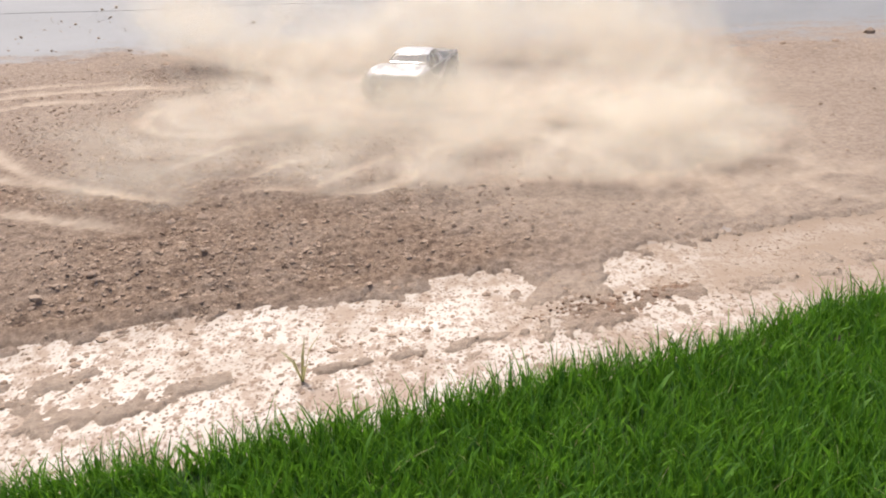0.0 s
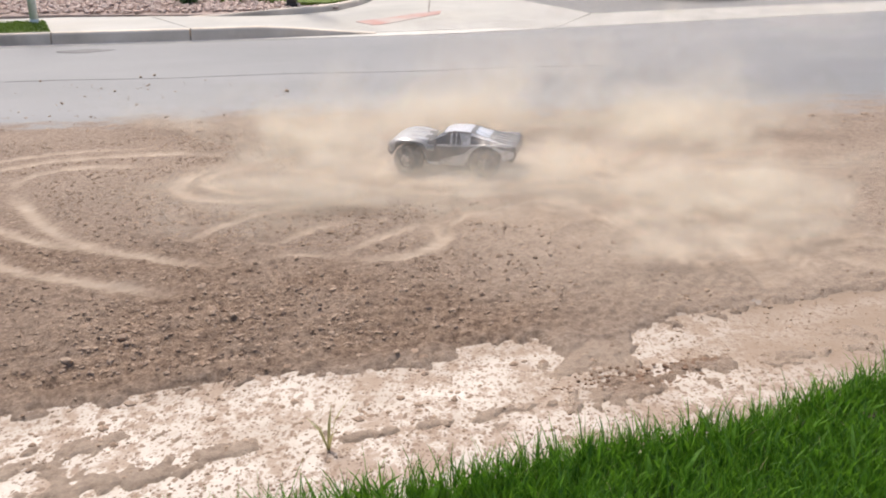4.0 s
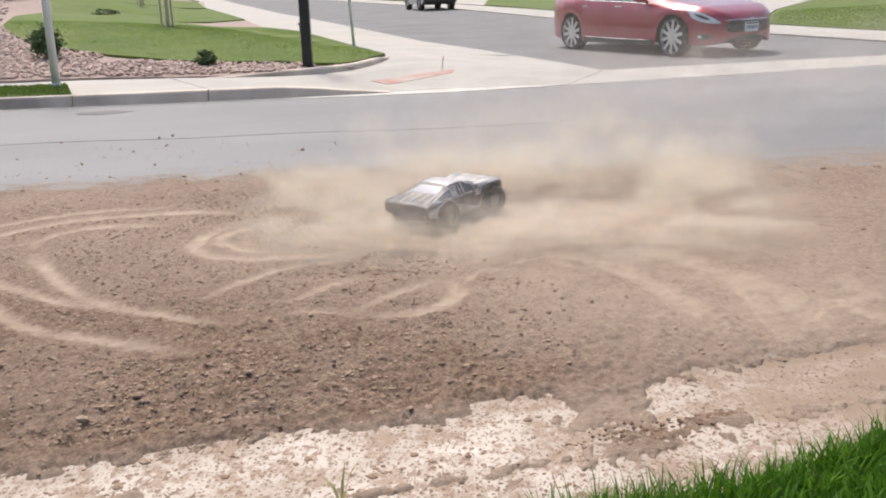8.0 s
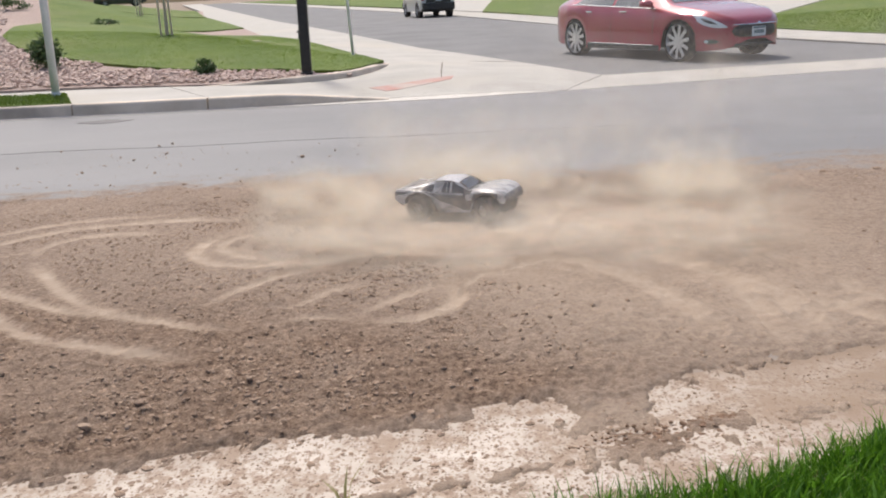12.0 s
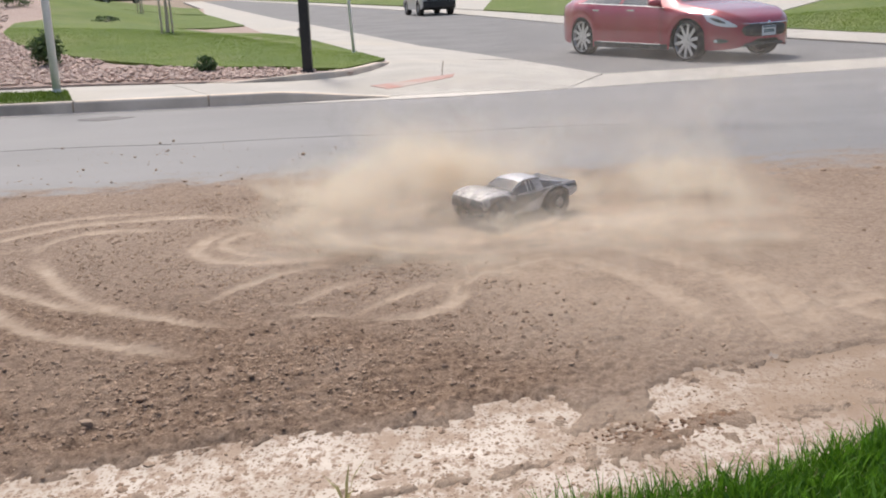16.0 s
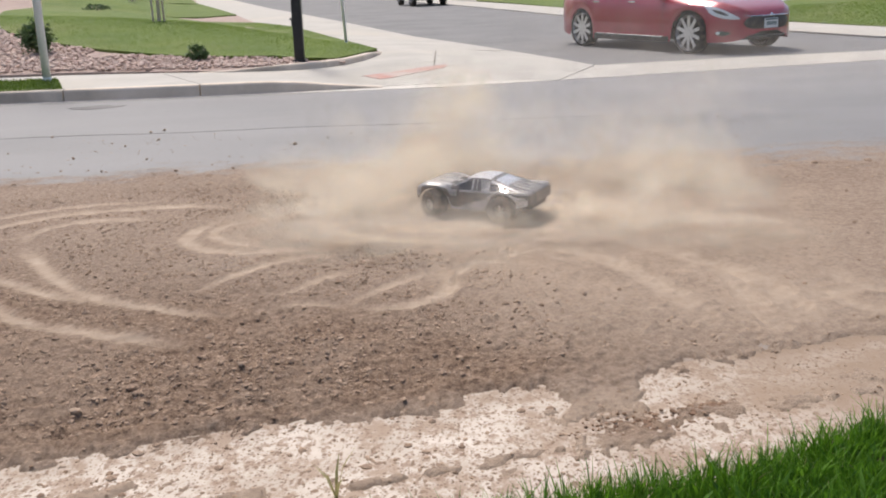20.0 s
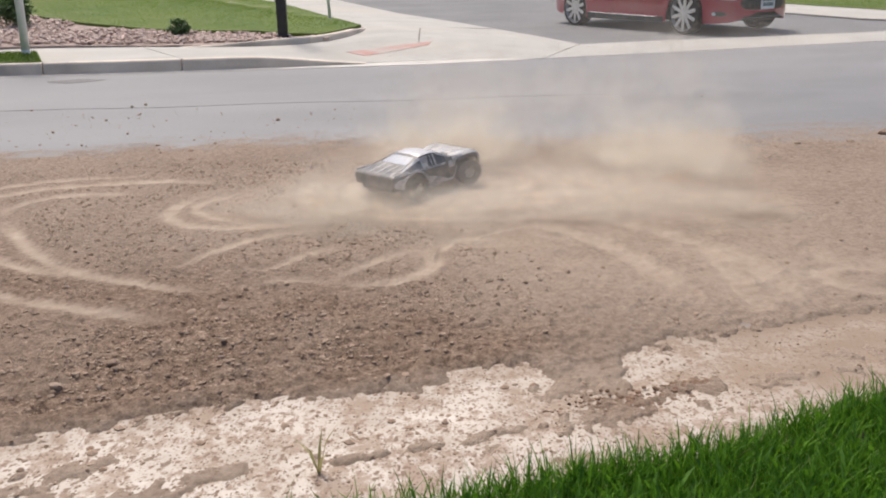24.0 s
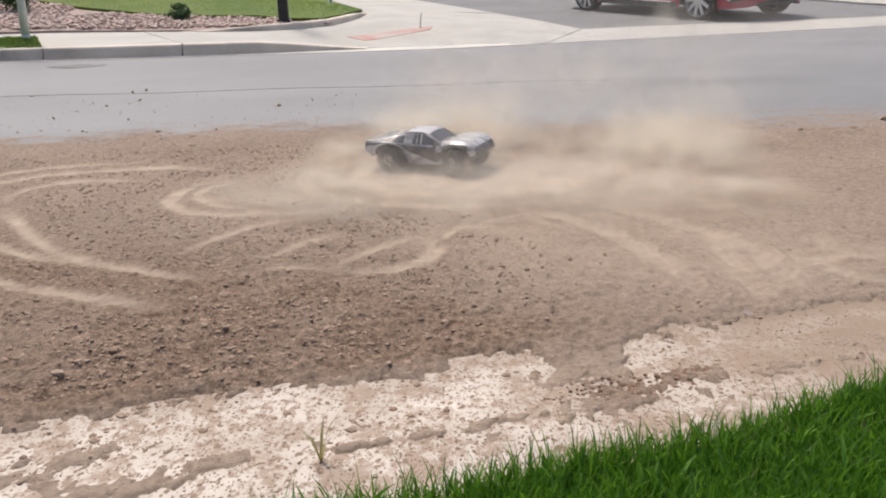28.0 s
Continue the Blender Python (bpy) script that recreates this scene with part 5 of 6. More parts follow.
        for p, q in zip(grid, grid[1:]):
            for j in range(4):
                bm.faces.new((p[j], q[j], q[j + 1], p[j + 1]))
        bmesh.ops.recalc_face_normals(bm, faces=bm.faces)
        return bm

    part("nose_panel", nose(0.5, 0.4, 0.6, 0.012, 6.0), black_plastic, car, "glossy black nose panel", True)
    part("nose_trim", nose(0.52, 0.598, 0.618, 0.02, 4.0), chrome, car, "chrome strip over the nose")
    part("lower_intake", nose(0.46, 0.245, 0.3, 0.0, 8.0), black_plastic, car, "black lower air intake", True)
    bm = bmesh.new()
    block(bm, (2.425, 0, 0.485), (0.012, 0.31, 0.16), bevel=0.004)
    plate = part("number_plate", bm, plate_mat, car, "pale plate with a green band")
    bm = bmesh.new()
    block(bm, (2.433, 0, 0.545), (0.006, 0.28, 0.025))
    for k in range(6):
        block(bm, (2.433, -0.1 + 0.04 * k, 0.48), (0.006, 0.026, 0.06))
    part("plate_bars", bm, plate_bar, plate)
    bm = bmesh.new()
    lathe(bm, [(0.0, 0.0), (0.032, 0.0), (0.022, 0.01), (0.0, 0.012)], 18, "Z")
    bmesh.ops.transform(bm, matrix=pose(2.425, 0, 0.62, 0, 80, 0), verts=bm.verts)
    part("emblem", bm, chrome, car)
    wheels = []
    for x in (1.48, -1.48):
        for side in (1, -1):
            wheels.append(road_wheel("wheel", car, (x, side * 0.84, 0.34), 0.34, 0.245, 0.306, 10, side, rubber, alloy, spoke_w=0.1))
    return car, wheels


def parked_suv(label, paint):
    car = thing("suv", label, "car")
    keys = [(2.3, 0.5, 0.8, 0.85, 0.75, 0.65), (2.2, 0.35, 0.92, 0.98, 0.86, 0.75), (1.4, 0.3, 1.0, 1.08, 0.92, 0.8), (0.95, 0.3, 1.02, 1.14, 0.925, 0.78), (0.4, 0.3, 1.04, 1.62, 0.925, 0.68), (-0.2, 0.3, 1.05, 1.74, 0.925, 0.66),
            (-1.4, 0.3, 1.06, 1.74, 0.925, 0.66), (-2.0, 0.32, 1.06, 1.7, 0.915, 0.66), (-2.18, 0.4, 1.05, 1.45, 0.89, 0.7), (-2.28, 0.5, 1.0, 1.1, 0.84, 0.72), (-2.3, 0.52, 0.9, 0.95, 0.82, 0.7)]
    shell = Shell(keys, [(1.38, 0.37, 0.42), (-1.38, 0.37, 0.42)], 90)
    part("body", shell.skin(), paint, car, smooth=True)
    bm = bmesh.new()
    block(bm, (0, 0, 0.42), (4.2, 1.55, 0.26), bevel=0.05)
    part("underbody", bm, black_plastic, car)
    mirrored(shell, "side_window", screen_glass, car, 0.7, -1.9, 0.4, 0.64, 0.006, trim0=-0.2)
    mirrored(shell, "windscreen", screen_glass, car, 0.9, 0.45, 0.76, 1.0, 0.006)
    for x, z, h in ((-2.31, 0.56, 0.36), (2.3, 0.55, 0.34)):
        bm = bmesh.new()
        block(bm, (x, 0, z), (0.14, 1.7, h), bevel=0.05)
        part("bumper", bm, black_plastic, car, "dark grey plastic bumper")
    bm = bmesh.new()
    block(bm, (-2.305, 0, 0.9), (0.04, 1.3, 0.3), bevel=0.02)
    gate = part("tailgate_panel", bm, black_plastic, car, "dark tailgate panel")
    bm = bmesh.new()
    block(bm, (-2.335, 0, 0.9), (0.012, 0.31, 0.16), bevel=0.004)
    part("number_plate", bm, plate_mat, gate)
    for side in (1, -1):
        bm = bmesh.new()
        block(bm, (-2.25, side * 0.8, 1.0), (0.12, 0.14, 0.3), bevel=0.03)
        part("tail_light", bm, tail_glass, car)
    for x in (1.38, -1.38):
        for side in (1, -1):
            road_wheel("wheel", car, (x, side * 0.8, 0.37), 0.37, 0.25, 0.23, 6, side, rubber, alloy, spoke_w=0.1)
    return car


suv = parked_suv("silver SUV with dark bumpers parked up the side street", silver_paint)
suv.matrix_basis = pose(-0.08, 50.6, 0, 0, 0, 104)
dark_suv = parked_suv("dark SUV parked beyond the far lawn", car_paint("dark_car_paint", (0.02, 0.024, 0.028)))
dark_suv.matrix_basis = pose(-29.5, 92, yard_height(-29.5, 92) + 0.04, 0, 0, 20)
red_car, red_wheels = red_sedan()


# ---- toy truck ----
livery_white = car_paint("livery_silver_white", (0.5, 0.485, 0.475), 0.42, 0.15, 0.6, 16.0)
nt = livery_white.node_tree
streak = ramp(nt, noise_of(nt, 22.0, 6.0, rough=0.65, stretch=(0.5, 1.3, 1)), [(0.47, (0.0, 0.0, 0.0)), (0.58, (0.75, 0.75, 0.75))])
livery_col = nt.nodes["Principled BSDF"].inputs["Base Color"].links[0].from_socket
nt.links.new(mix(nt, streak, livery_col, (0.17, 0.17, 0.18)), nt.nodes["Principled BSDF"].inputs["Base Color"])
livery_black = car_paint("livery_black", (0.055, 0.052, 0.052), 0.42, 0.15, 0.45, 14.0)
livery_grey = car_paint("livery_grey", (0.36, 0.36, 0.38), 0.36, 0.35, 0.45, 18.0)
livery_pale = car_paint("livery_pale_grey", (0.5, 0.5, 0.53), 0.36, 0.3, 0.5, 22.0)
for livery in (livery_white, livery_black, livery_grey, livery_pale):
    livery.node_tree.nodes["Principled BSDF"].inputs["Coat Weight"].default_value = 0.25
toy_glass = glass_material("toy_window_film", (0.03, 0.03, 0.035))
toy_screen = glass_material("toy_rear_screen", (0.42, 0.43, 0.46))
toy_rim = plain("toy_rim_satin", (0.52, 0.49, 0.45), 0.5, 0.2, dirt=0.25)
toy_tyre = plain("toy_tyre_dusty", (0.05, 0.045, 0.04), 0.9, dirt=0.28)


def toy_truck():
    truck = thing("toy_truck", "black and silver radio-controlled truck drifting in the dirt", "toy truck")
    keys = [(0.362, 0.125, 0.15, 0.156, 0.135, 0.12), (0.348, 0.112, 0.168, 0.176, 0.158, 0.136), (0.318, 0.104, 0.186, 0.196, 0.174, 0.15), (0.27, 0.092, 0.196, 0.208, 0.182, 0.152), (0.225, 0.085, 0.199, 0.211, 0.184, 0.15), (0.175, 0.07, 0.192, 0.207, 0.176, 0.145),
            (0.13, 0.062, 0.177, 0.199, 0.158, 0.132), (0.098, 0.058, 0.172, 0.197, 0.15, 0.124), (0.03, 0.056, 0.172, 0.243, 0.147, 0.108), (-0.03, 0.056, 0.172, 0.257, 0.147, 0.104), (-0.11, 0.058, 0.174, 0.255, 0.152, 0.103), (-0.155, 0.064, 0.178, 0.244, 0.166, 0.106),
            (-0.2, 0.075, 0.186, 0.226, 0.182, 0.115), (-0.26, 0.088, 0.188, 0.21, 0.185, 0.13), (-0.32, 0.1, 0.187, 0.197, 0.183, 0.15), (-0.385, 0.118, 0.186, 0.192, 0.178, 0.15), (-0.4, 0.128, 0.181, 0.186, 0.172, 0.145)]
    shell = Shell(keys, [(0.225, 0.08, 0.1), (-0.225, 0.08, 0.1)], 120)
    body = part("body_shell", shell.skin(), livery_black, truck, "dark grey lexan body shell", True)
    mirrored(shell, "hood_panel", livery_white, truck, 0.34, 0.118, 0.34, 1.0, 0.0016, label="dusty silver-white hood and fender tops")
    mirrored(shell, "nose_flash", livery_white, truck, 0.345, 0.305, 0.08, 0.34, 0.0018, trim1=0.012, label="white nose flash")
    mirrored(shell, "fender_flash", livery_white, truck, 0.128, 0.082, 0.24, 0.36, 0.002, trim1=0.03, label="white flash behind the front fender")
    mirrored(shell, "roof_panel", livery_pale, truck, 0.022, -0.135, 0.7, 1.0, 0.0018, label="pale dusty roof")
    mirrored(shell, "windscreen_pillar", livery_white, truck, 0.105, 0.02, 0.64, 0.72, 0.0026, trim0=-0.03, label="white windscreen pillar")
    mirrored(shell, "belt_stripe", livery_white, truck, 0.06, -0.385, 0.31, 0.37, 0.0024, trim0=-0.02, label="thin white stripe along the belt line")
    for right in (False, True):
        part("swoosh", shell.lens(-0.38, 0.06, 0.22, 0.04, 0.115, 0.0028, right), livery_white, truck, "white swoosh sweeping up over the rear wheel", True)
    mirrored(shell, "sill_flash", livery_pale, truck, 0.11, -0.06, 0.0, 0.07, 0.0022, trim1=0.03, label="pale flash along the sill")
    mirrored(shell, "tail_flash", livery_pale, truck, -0.325, -0.392, 0.02, 0.18, 0.002, label="pale flash at the tail")
    mirrored(shell, "side_window", toy_glass, truck, 0.065, -0.075, 0.38, 0.64, 0.0022, trim0=-0.045, label="black side window")
    mirrored(shell, "window_bar", livery_white, truck, -0.018, -0.026, 0.37, 0.66, 0.0035, label="white window bar")
    mirrored(shell, "window_bar", livery_white, truck, -0.05, -0.056, 0.37, 0.66, 0.0035, label="white window bar")
    mirrored(shell, "rear_quarter", livery_white, truck, -0.085, -0.14, 0.38, 0.68, 0.003, trim1=0.02, label="white rear quarter panel")
    mirrored(shell, "rear_buttress", toy_glass, truck, -0.155, -0.27, 0.4, 0.6, 0.002, label="black triangular window of the rear buttress", trim1=0.09)
    mirrored(shell, "buttress_rail", livery_pale, truck, -0.14, -0.33, 0.62, 0.7, 0.0026, label="pale rail sloping down to the bed")
    mirrored(shell, "windscreen", toy_glass, truck, 0.095, 0.03, 0.74, 1.0, 0.0022, label="dark windscreen")
    mirrored(shell, "rear_screen", toy_screen, truck, -0.155, -0.24, 0.74, 1.0, 0.0022, label="bright glossy rear screen")
    mirrored(shell, "roof_band", livery_black, truck, -0.132, -0.15, 0.7, 1.0, 0.0025, label="black band across the roof's rear edge")
    mirrored(shell, "hood_scoop", livery_black, truck, 0.145, 0.115, 0.8, 0.93, 0.003, label="dark hood scoop")
    mirrored(shell, "hood_stripe", livery_pale, truck, 0.31, 0.14, 0.7, 0.78, 0.0024, label="grey hood stripe", trim0=-0.03)
    mirrored(shell, "hood_centre", livery_grey, truck, 0.3, 0.15, 0.93, 1.0, 0.0024, label="grey hood centre stripe")
    mirrored(shell, "nose_band", livery_black, truck, 0.352, 0.34, 0.3, 1.0, 0.0026, label="black nose band")
    for k, y in enumerate((-0.1, -0.05, 0.0, 0.05, 0.1)):
        bm = bmesh.new()
        block(bm, (-0.3, y * 1.15, 0.2005), (0.15, 0.011, 0.008), Matrix.Rotation(radians(y * -60), 4, "Z") @ Matrix.Rotation(radians(-9), 4, "Y"), 0.002)
        part("bed_bar", bm, livery_white, body, "white bar over the bed")
    for side in (1, -1):
        bm = bmesh.new()
        block(bm, (-0.33, side * 0.168, 0.187), (0.11, 0.012, 0.018), bevel=0.004)
        part("bed_rail", bm, livery_grey, body, "grey bed rail")
        bm = bmesh.new()
        block(bm, (0.334, side * 0.105, 0.158), (0.02, 0.05, 0.02), Matrix.Rotation(radians(-25 * side), 4, "Z"), 0.005)
        part("headlight_sticker", bm, livery_white, body)
    bm = bmesh.new()
    block(bm, (-0.399, 0, 0.15), (0.012, 0.32, 0.068), bevel=0.006)
    part("tailgate", bm, livery_black, truck, "black tailgate")
    bm = bmesh.new()
    block(bm, (0, 0, 0.075), (0.6, 0.13, 0.04), bevel=0.008)
    block(bm, (0, 0, 0.105), (0.42, 0.2, 0.05), bevel=0.01)
    part("chassis", bm, black_plastic, truck)
    for x, w in ((0.305, 0.2), (-0.375, 0.26)):
        bm = bmesh.new()
        block(bm, (x, 0, 0.1), (0.03, w, 0.035), bevel=0.01)
        block(bm, (x * 0.9, 0, 0.092), (0.07, 0.12, 0.03), bevel=0.008)
        part("bumper", bm, black_plastic, truck, "black plastic bumper")
    for x in (0.225, -0.225):
        for side in (1, -1):
            bm = bmesh.new()
            rod(bm, (x, side * 0.05, 0.07), (x, side * 0.13, 0.082), 0.011, 0.011, 8)
            rod(bm, (x + 0.03, side * 0.05, 0.06), (x, side * 0.125, 0.07), 0.008, 0.008, 8)
            part("suspension_arm", bm, black_plastic, truck)
            bm = bmesh.new()
            rod(bm, (x + 0.02, side * 0.11, 0.085), (x + 0.02, side * 0.07, 0.17), 0.013, 0.013, 10)
            for k in range(5):
                m = k / 5
                rod(bm, (x + 0.02, side * (0.108 - 0.036 * m), 0.092 + 0.072 * m), (x + 0.02, side * (0.106 - 0.036 * m), 0.097 + 0.072 * m), 0.018, 0.018, 10)
            part("shock_absorber", bm, black_plastic, truck)
    wheels = []
    for x in (0.225, -0.225):
        for side in (1, -1):
            wheels.append((road_wheel("wheel", truck, (x, side * 0.163, 0.083), 0.08, 0.088, 0.036, 6, side, toy_tyre, toy_rim, 20, 0.16), x, side))
    return truck, wheels


toy, toy_wheels = toy_truck()

# ---- dust ----
def dust_material(name, colour, density, grounded):
    """Fine dust hanging in the air: thin, uneven, fading towards the rim of each billow."""
    mat = bpy.data.materials.new(name)
    mat.use_nodes = True
    nt = mat.node_tree
    nt.nodes.remove(nt.nodes["Principled BSDF"])
    co = nt.nodes.new("ShaderNodeTexCoord").outputs["Object"]
    flat = nt.nodes.new("ShaderNodeVectorMath")
    flat.operation = "MULTIPLY"
    flat.inputs[1].default_value = (1, 1, 0)
    nt.links.new(co, flat.inputs[0])
    far = nt.nodes.new("ShaderNodeVectorMath")
    far.operation = "LENGTH"
    nt.links.new(flat.outputs[0], far.inputs[0])
    info = nt.nodes.new("ShaderNodeObjectInfo").outputs["Random"]
    w = nt.nodes.new("ShaderNodeMath")
    w.operation = "MULTIPLY"
    w.inputs[1].default_value = 37.0
    nt.links.new(info, w.inputs[0])
    n = nt.nodes.new("ShaderNodeTexNoise")
    n.noise_dimensions = "4D"
    n.inputs["Scale"].default_value, n.inputs["Detail"].default_value, n.inputs["Roughness"].default_value = 1.7, 3.0, 0.55
    nt.links.new(co, n.inputs["Vector"])
    nt.links.new(w.outputs[0], n.inputs["W"])
    rim = nt.nodes.new("ShaderNodeMapRange")
    rim.interpolation_type = "SMOOTHERSTEP"
    for at, value in ((1, 1.42), (2, 0.45), (3, 0.0), (4, 1.0)):
        rim.inputs[at].default_value = value
    lobes = nt.nodes.new("ShaderNodeTexNoise")
    lobes.noise_dimensions = "4D"
    lobes.inputs["Scale"].default_value, lobes.inputs["Detail"].default_value = 2.6, 1.5
    nt.links.new(co, lobes.inputs["Vector"])
    nt.links.new(w.outputs[0], lobes.inputs["W"])
    ragged = nt.nodes.new("ShaderNodeMath")
    ragged.operation = "MULTIPLY_ADD"
    ragged.inputs[1].default_value = 0.9
    nt.links.new(lobes.outputs["Fac"], ragged.inputs[0])
    nt.links.new(far.outputs["Value"], ragged.inputs[2])
    nt.links.new(ragged.outputs[0], rim.inputs[0])
    wisp = nt.nodes.new("ShaderNodeMapRange")
    wisp.interpolation_type = "SMOOTHSTEP"
    for at, value in ((1, 0.33), (2, 0.66), (3, 0.0), (4, 1.0)):
        wisp.inputs[at].default_value = value
    nt.links.new(n.outputs["Fac"], wisp.inputs[0])
    m1 = nt.nodes.new("ShaderNodeMath")
    m1.operation = "MULTIPLY"
    nt.links.new(rim.outputs[0], m1.inputs[0])
    nt.links.new(wisp.outputs[0], m1.inputs[1])
    if grounded:
        # dust thins out where it meets the ground
        sep = nt.nodes.new("ShaderNodeSeparateXYZ")
        nt.links.new(nt.nodes.new("ShaderNodeNewGeometry").outputs["Position"], sep.inputs[0])
        lift = nt.nodes.new("ShaderNodeMapRange")
        lift.interpolation_type = "SMOOTHSTEP"
        for at, value in ((1, 0.005), (2, 0.075), (3, 0.0), (4, 1.0)):
            lift.inputs[at].default_value = value
        nt.links.new(sep.outputs["Z"], lift.inputs[0])
        m0 = nt.nodes.new("ShaderNodeMath")
        m0.operation = "MULTIPLY"
        nt.links.new(m1.outputs[0], m0.inputs[0])
        nt.links.new(lift.outputs[0], m0.inputs[1])
        m1 = m0
    m2 = nt.nodes.new("ShaderNodeMath")
    m2.operation = "MULTIPLY"
    m2.inputs[1].default_value = density
    nt.links.new(m1.outputs[0], m2.inputs[0])
    dif, trl, both, clear, out = (nt.nodes.new("ShaderNode" + k) for k in ("BsdfDiffuse", "BsdfTranslucent", "MixShader", "BsdfTransparent", "MixShader"))
    col = ramp(nt, n.outputs["Fac"], [(0.3, tuple(c * 0.93 for c in colour)), (0.7, colour)])
    nt.links.new(col, dif.inputs[0])
    nt.links.new(col, trl.inputs[0])
    both.inputs[0].default_value = 0.5
    nt.links.new(dif.outputs[0], both.inputs[1])
    nt.links.new(trl.outputs[0], both.inputs[2])
    nt.links.new(m2.outputs[0], out.inputs[0])
    nt.links.new(clear.outputs[0], out.inputs[1])
    nt.links.new(both.outputs[0], out.inputs[2])
    nt.links.new(out.outputs[0], nt.nodes["Material Output"].inputs[0])
    return mat


dust_thin = dust_material("dust_thin", (0.84, 0.772, 0.655), 0.23, True)
dust_thick = dust_material("dust_thick", (0.845, 0.772, 0.645), 0.3, True)
dust_spray = dust_material("dust_spray", (0.72, 0.575, 0.42), 0.34, True)
dust_skim = dust_material("dust_skim", (0.77, 0.7, 0.59), 0.24, False)
dust_haze = dust_material("dust_haze", (0.7, 0.645, 0.585), 0.12, True)


def billow_mesh(seed, material):
    """A rounded, uneven billow of unit radius."""
    rng = random.Random(seed)
    bm = bmesh.new()
    rings, n = [], 18
    centre = bm.verts.new((0, 0, 0.05))
    for k in range(1, 7):
        r = k / 6
        rings.append([bm.verts.new((r * math.cos(a), r * math.sin(a), 0.05 * (1 - r * r) + 0.02 * r * noise.noise((math.cos(a) * r + seed, math.sin(a) * r, seed)))) for a in (2 * math.pi * j / n for j in range(n))])
    for j in range(n):
        bm.faces.new((centre, rings[0][j], rings[0][(j + 1) % n]))
        for p, q in zip(rings, rings[1:]):
            bm.faces.new((p[j], q[j], q[(j + 1) % n], p[(j + 1) % n]))
    me = bpy.data.meshes.new("billow")
    bm.to_mesh(me)
    bm.free()
    for poly in me.polygons:
        poly.use_smooth = True
    me.materials.append(material)
    return me


BILLOWS = {kind: [billow_mesh(60 + k * 7, mat) for k in range(3)] for kind, mat in (("thin", dust_thin), ("thick", dust_thick), ("spray", dust_spray), ("skim", dust_skim), ("haze", dust_haze))}
dust_cloud = tagged(new("dust_cloud"), "billowing tan dust thrown up round the spinning truck", "dust", kind="stuff")
haze_cloud = tagged(new("dust_haze"), "thin pale dust haze hanging over the street", "dust", kind="stuff")
dust_moves = []


def billow(kind, rng, size, rows, parent, flat=1.0, tilt=None):
    """One billow, with its places in time (t, x, y, z); it turns a little as it drifts."""
    ob = new("billow", rng.choice(BILLOWS[kind]))
    ob.parent = parent
    ob.scale = (size * rng.uniform(0.9, 1.35), size * flat * rng.uniform(0.8, 1.1), size)
    rx = 104 + rng.uniform(-12, 12) if tilt is None else tilt
    rz, spin = rng.uniform(-22, 22), rng.uniform(-0.8, 0.8)
    dust_moves.append((ob, [(t, pose(x, y, z, rx, 0, rz + spin * t)) for t, x, y, z in rows]))
    return ob


TRUCK_ROWS = [
    (0, 0.11, 5.63, 250), (1, 0.16, 5.54, 232), (2, 0.22, 5.56, 200), (3, 0.19, 5.53, 181), (4.2, 0.15, 5.43, 164), (5.5, 0.12, 5.38, 138), (6.5, 0.1, 5.52, 97), (7.5, 0.075, 5.6, 67), (8.4, 0.06, 5.66, 36),
    (9.2, 0.04, 5.69, 17), (10, 0.05, 5.71, 2), (11, 0.1, 5.77, -11), (11.8, 0.14, 5.79, -21), (12.5, 0.2, 5.8, -36), (13.5, 0.26, 5.78, -66), (14.5, 0.33, 5.72, -93), (15.5, 0.43, 5.66, -131), (16.2, 0.45, 5.66, -150), (17, 0.44, 5.65, -165),
    (18.6, 0.37, 5.55, -182), (20, 0.29, 5.52, -209), (20.8, 0.23, 5.48, -237), (21.5, 0.18, 5.45, -257), (22.5, 0.1, 5.48, -279), (23.5, 0.05, 5.58, -304), (24.4, 0.05, 5.65, -328), (25, 0.04, 5.68, -346), (26.2, 0.06, 5.72, -370), (28, 0.11, 5.8, -386)]


def truck_at(t):
    ts = [r[0] for r in TRUCK_ROWS]
    return [float(np.interp(t, ts, [r[k] for r in TRUCK_ROWS])) for k in (1, 2, 3)]


def drift(x, y, z, rng, far=0.06, times=(0, 4, 8, 12, 16, 20, 24, 28)):
    """A slow wavering path round one place; what hangs to the left of the truck settles towards the end."""
    p, q = rng.uniform(0, 6.28), rng.uniform(0, 6.28)
    if x < -0.2 and y > 5.3:
        fall = float(smooth_step(-0.2, -0.5, x)) * 0.6
        return [(t, x + far * math.sin(p + t * 0.25), y + 0.7 * far * math.cos(q + t * 0.2), z + 0.6 * far * math.sin(q + t * 0.3) - fall * float(smooth_step(20, 26, t))) for t in times]
    return [(t, x + far * math.sin(p + t * 0.25), y + 0.7 * far * math.cos(q + t * 0.2), z + 0.6 * far * math.sin(q + t * 0.3)) for t in times]


def swell(x, y, z, rng, times, low, end_x=0.0):
    """A lobe that rises out of the dirt and sinks back: times are start, full, fading, gone."""
    a, b, c, d = times
    dx, dz = rng.uniform(-0.05, 0.05), rng.uniform(-0.05, 0.05)
    path = [(a, x - dx, y, low), (b, x, y, z), (c, x + dx + end_x * 0.6, y + 0.05, z + dz), (d, x + dx + end_x, y + 0.1, low)]
    return ([(0, x - dx, y, low)] if a > 0 else []) + path + ([(28, x + dx + end_x, y + 0.1, low)] if d < 28 else [])


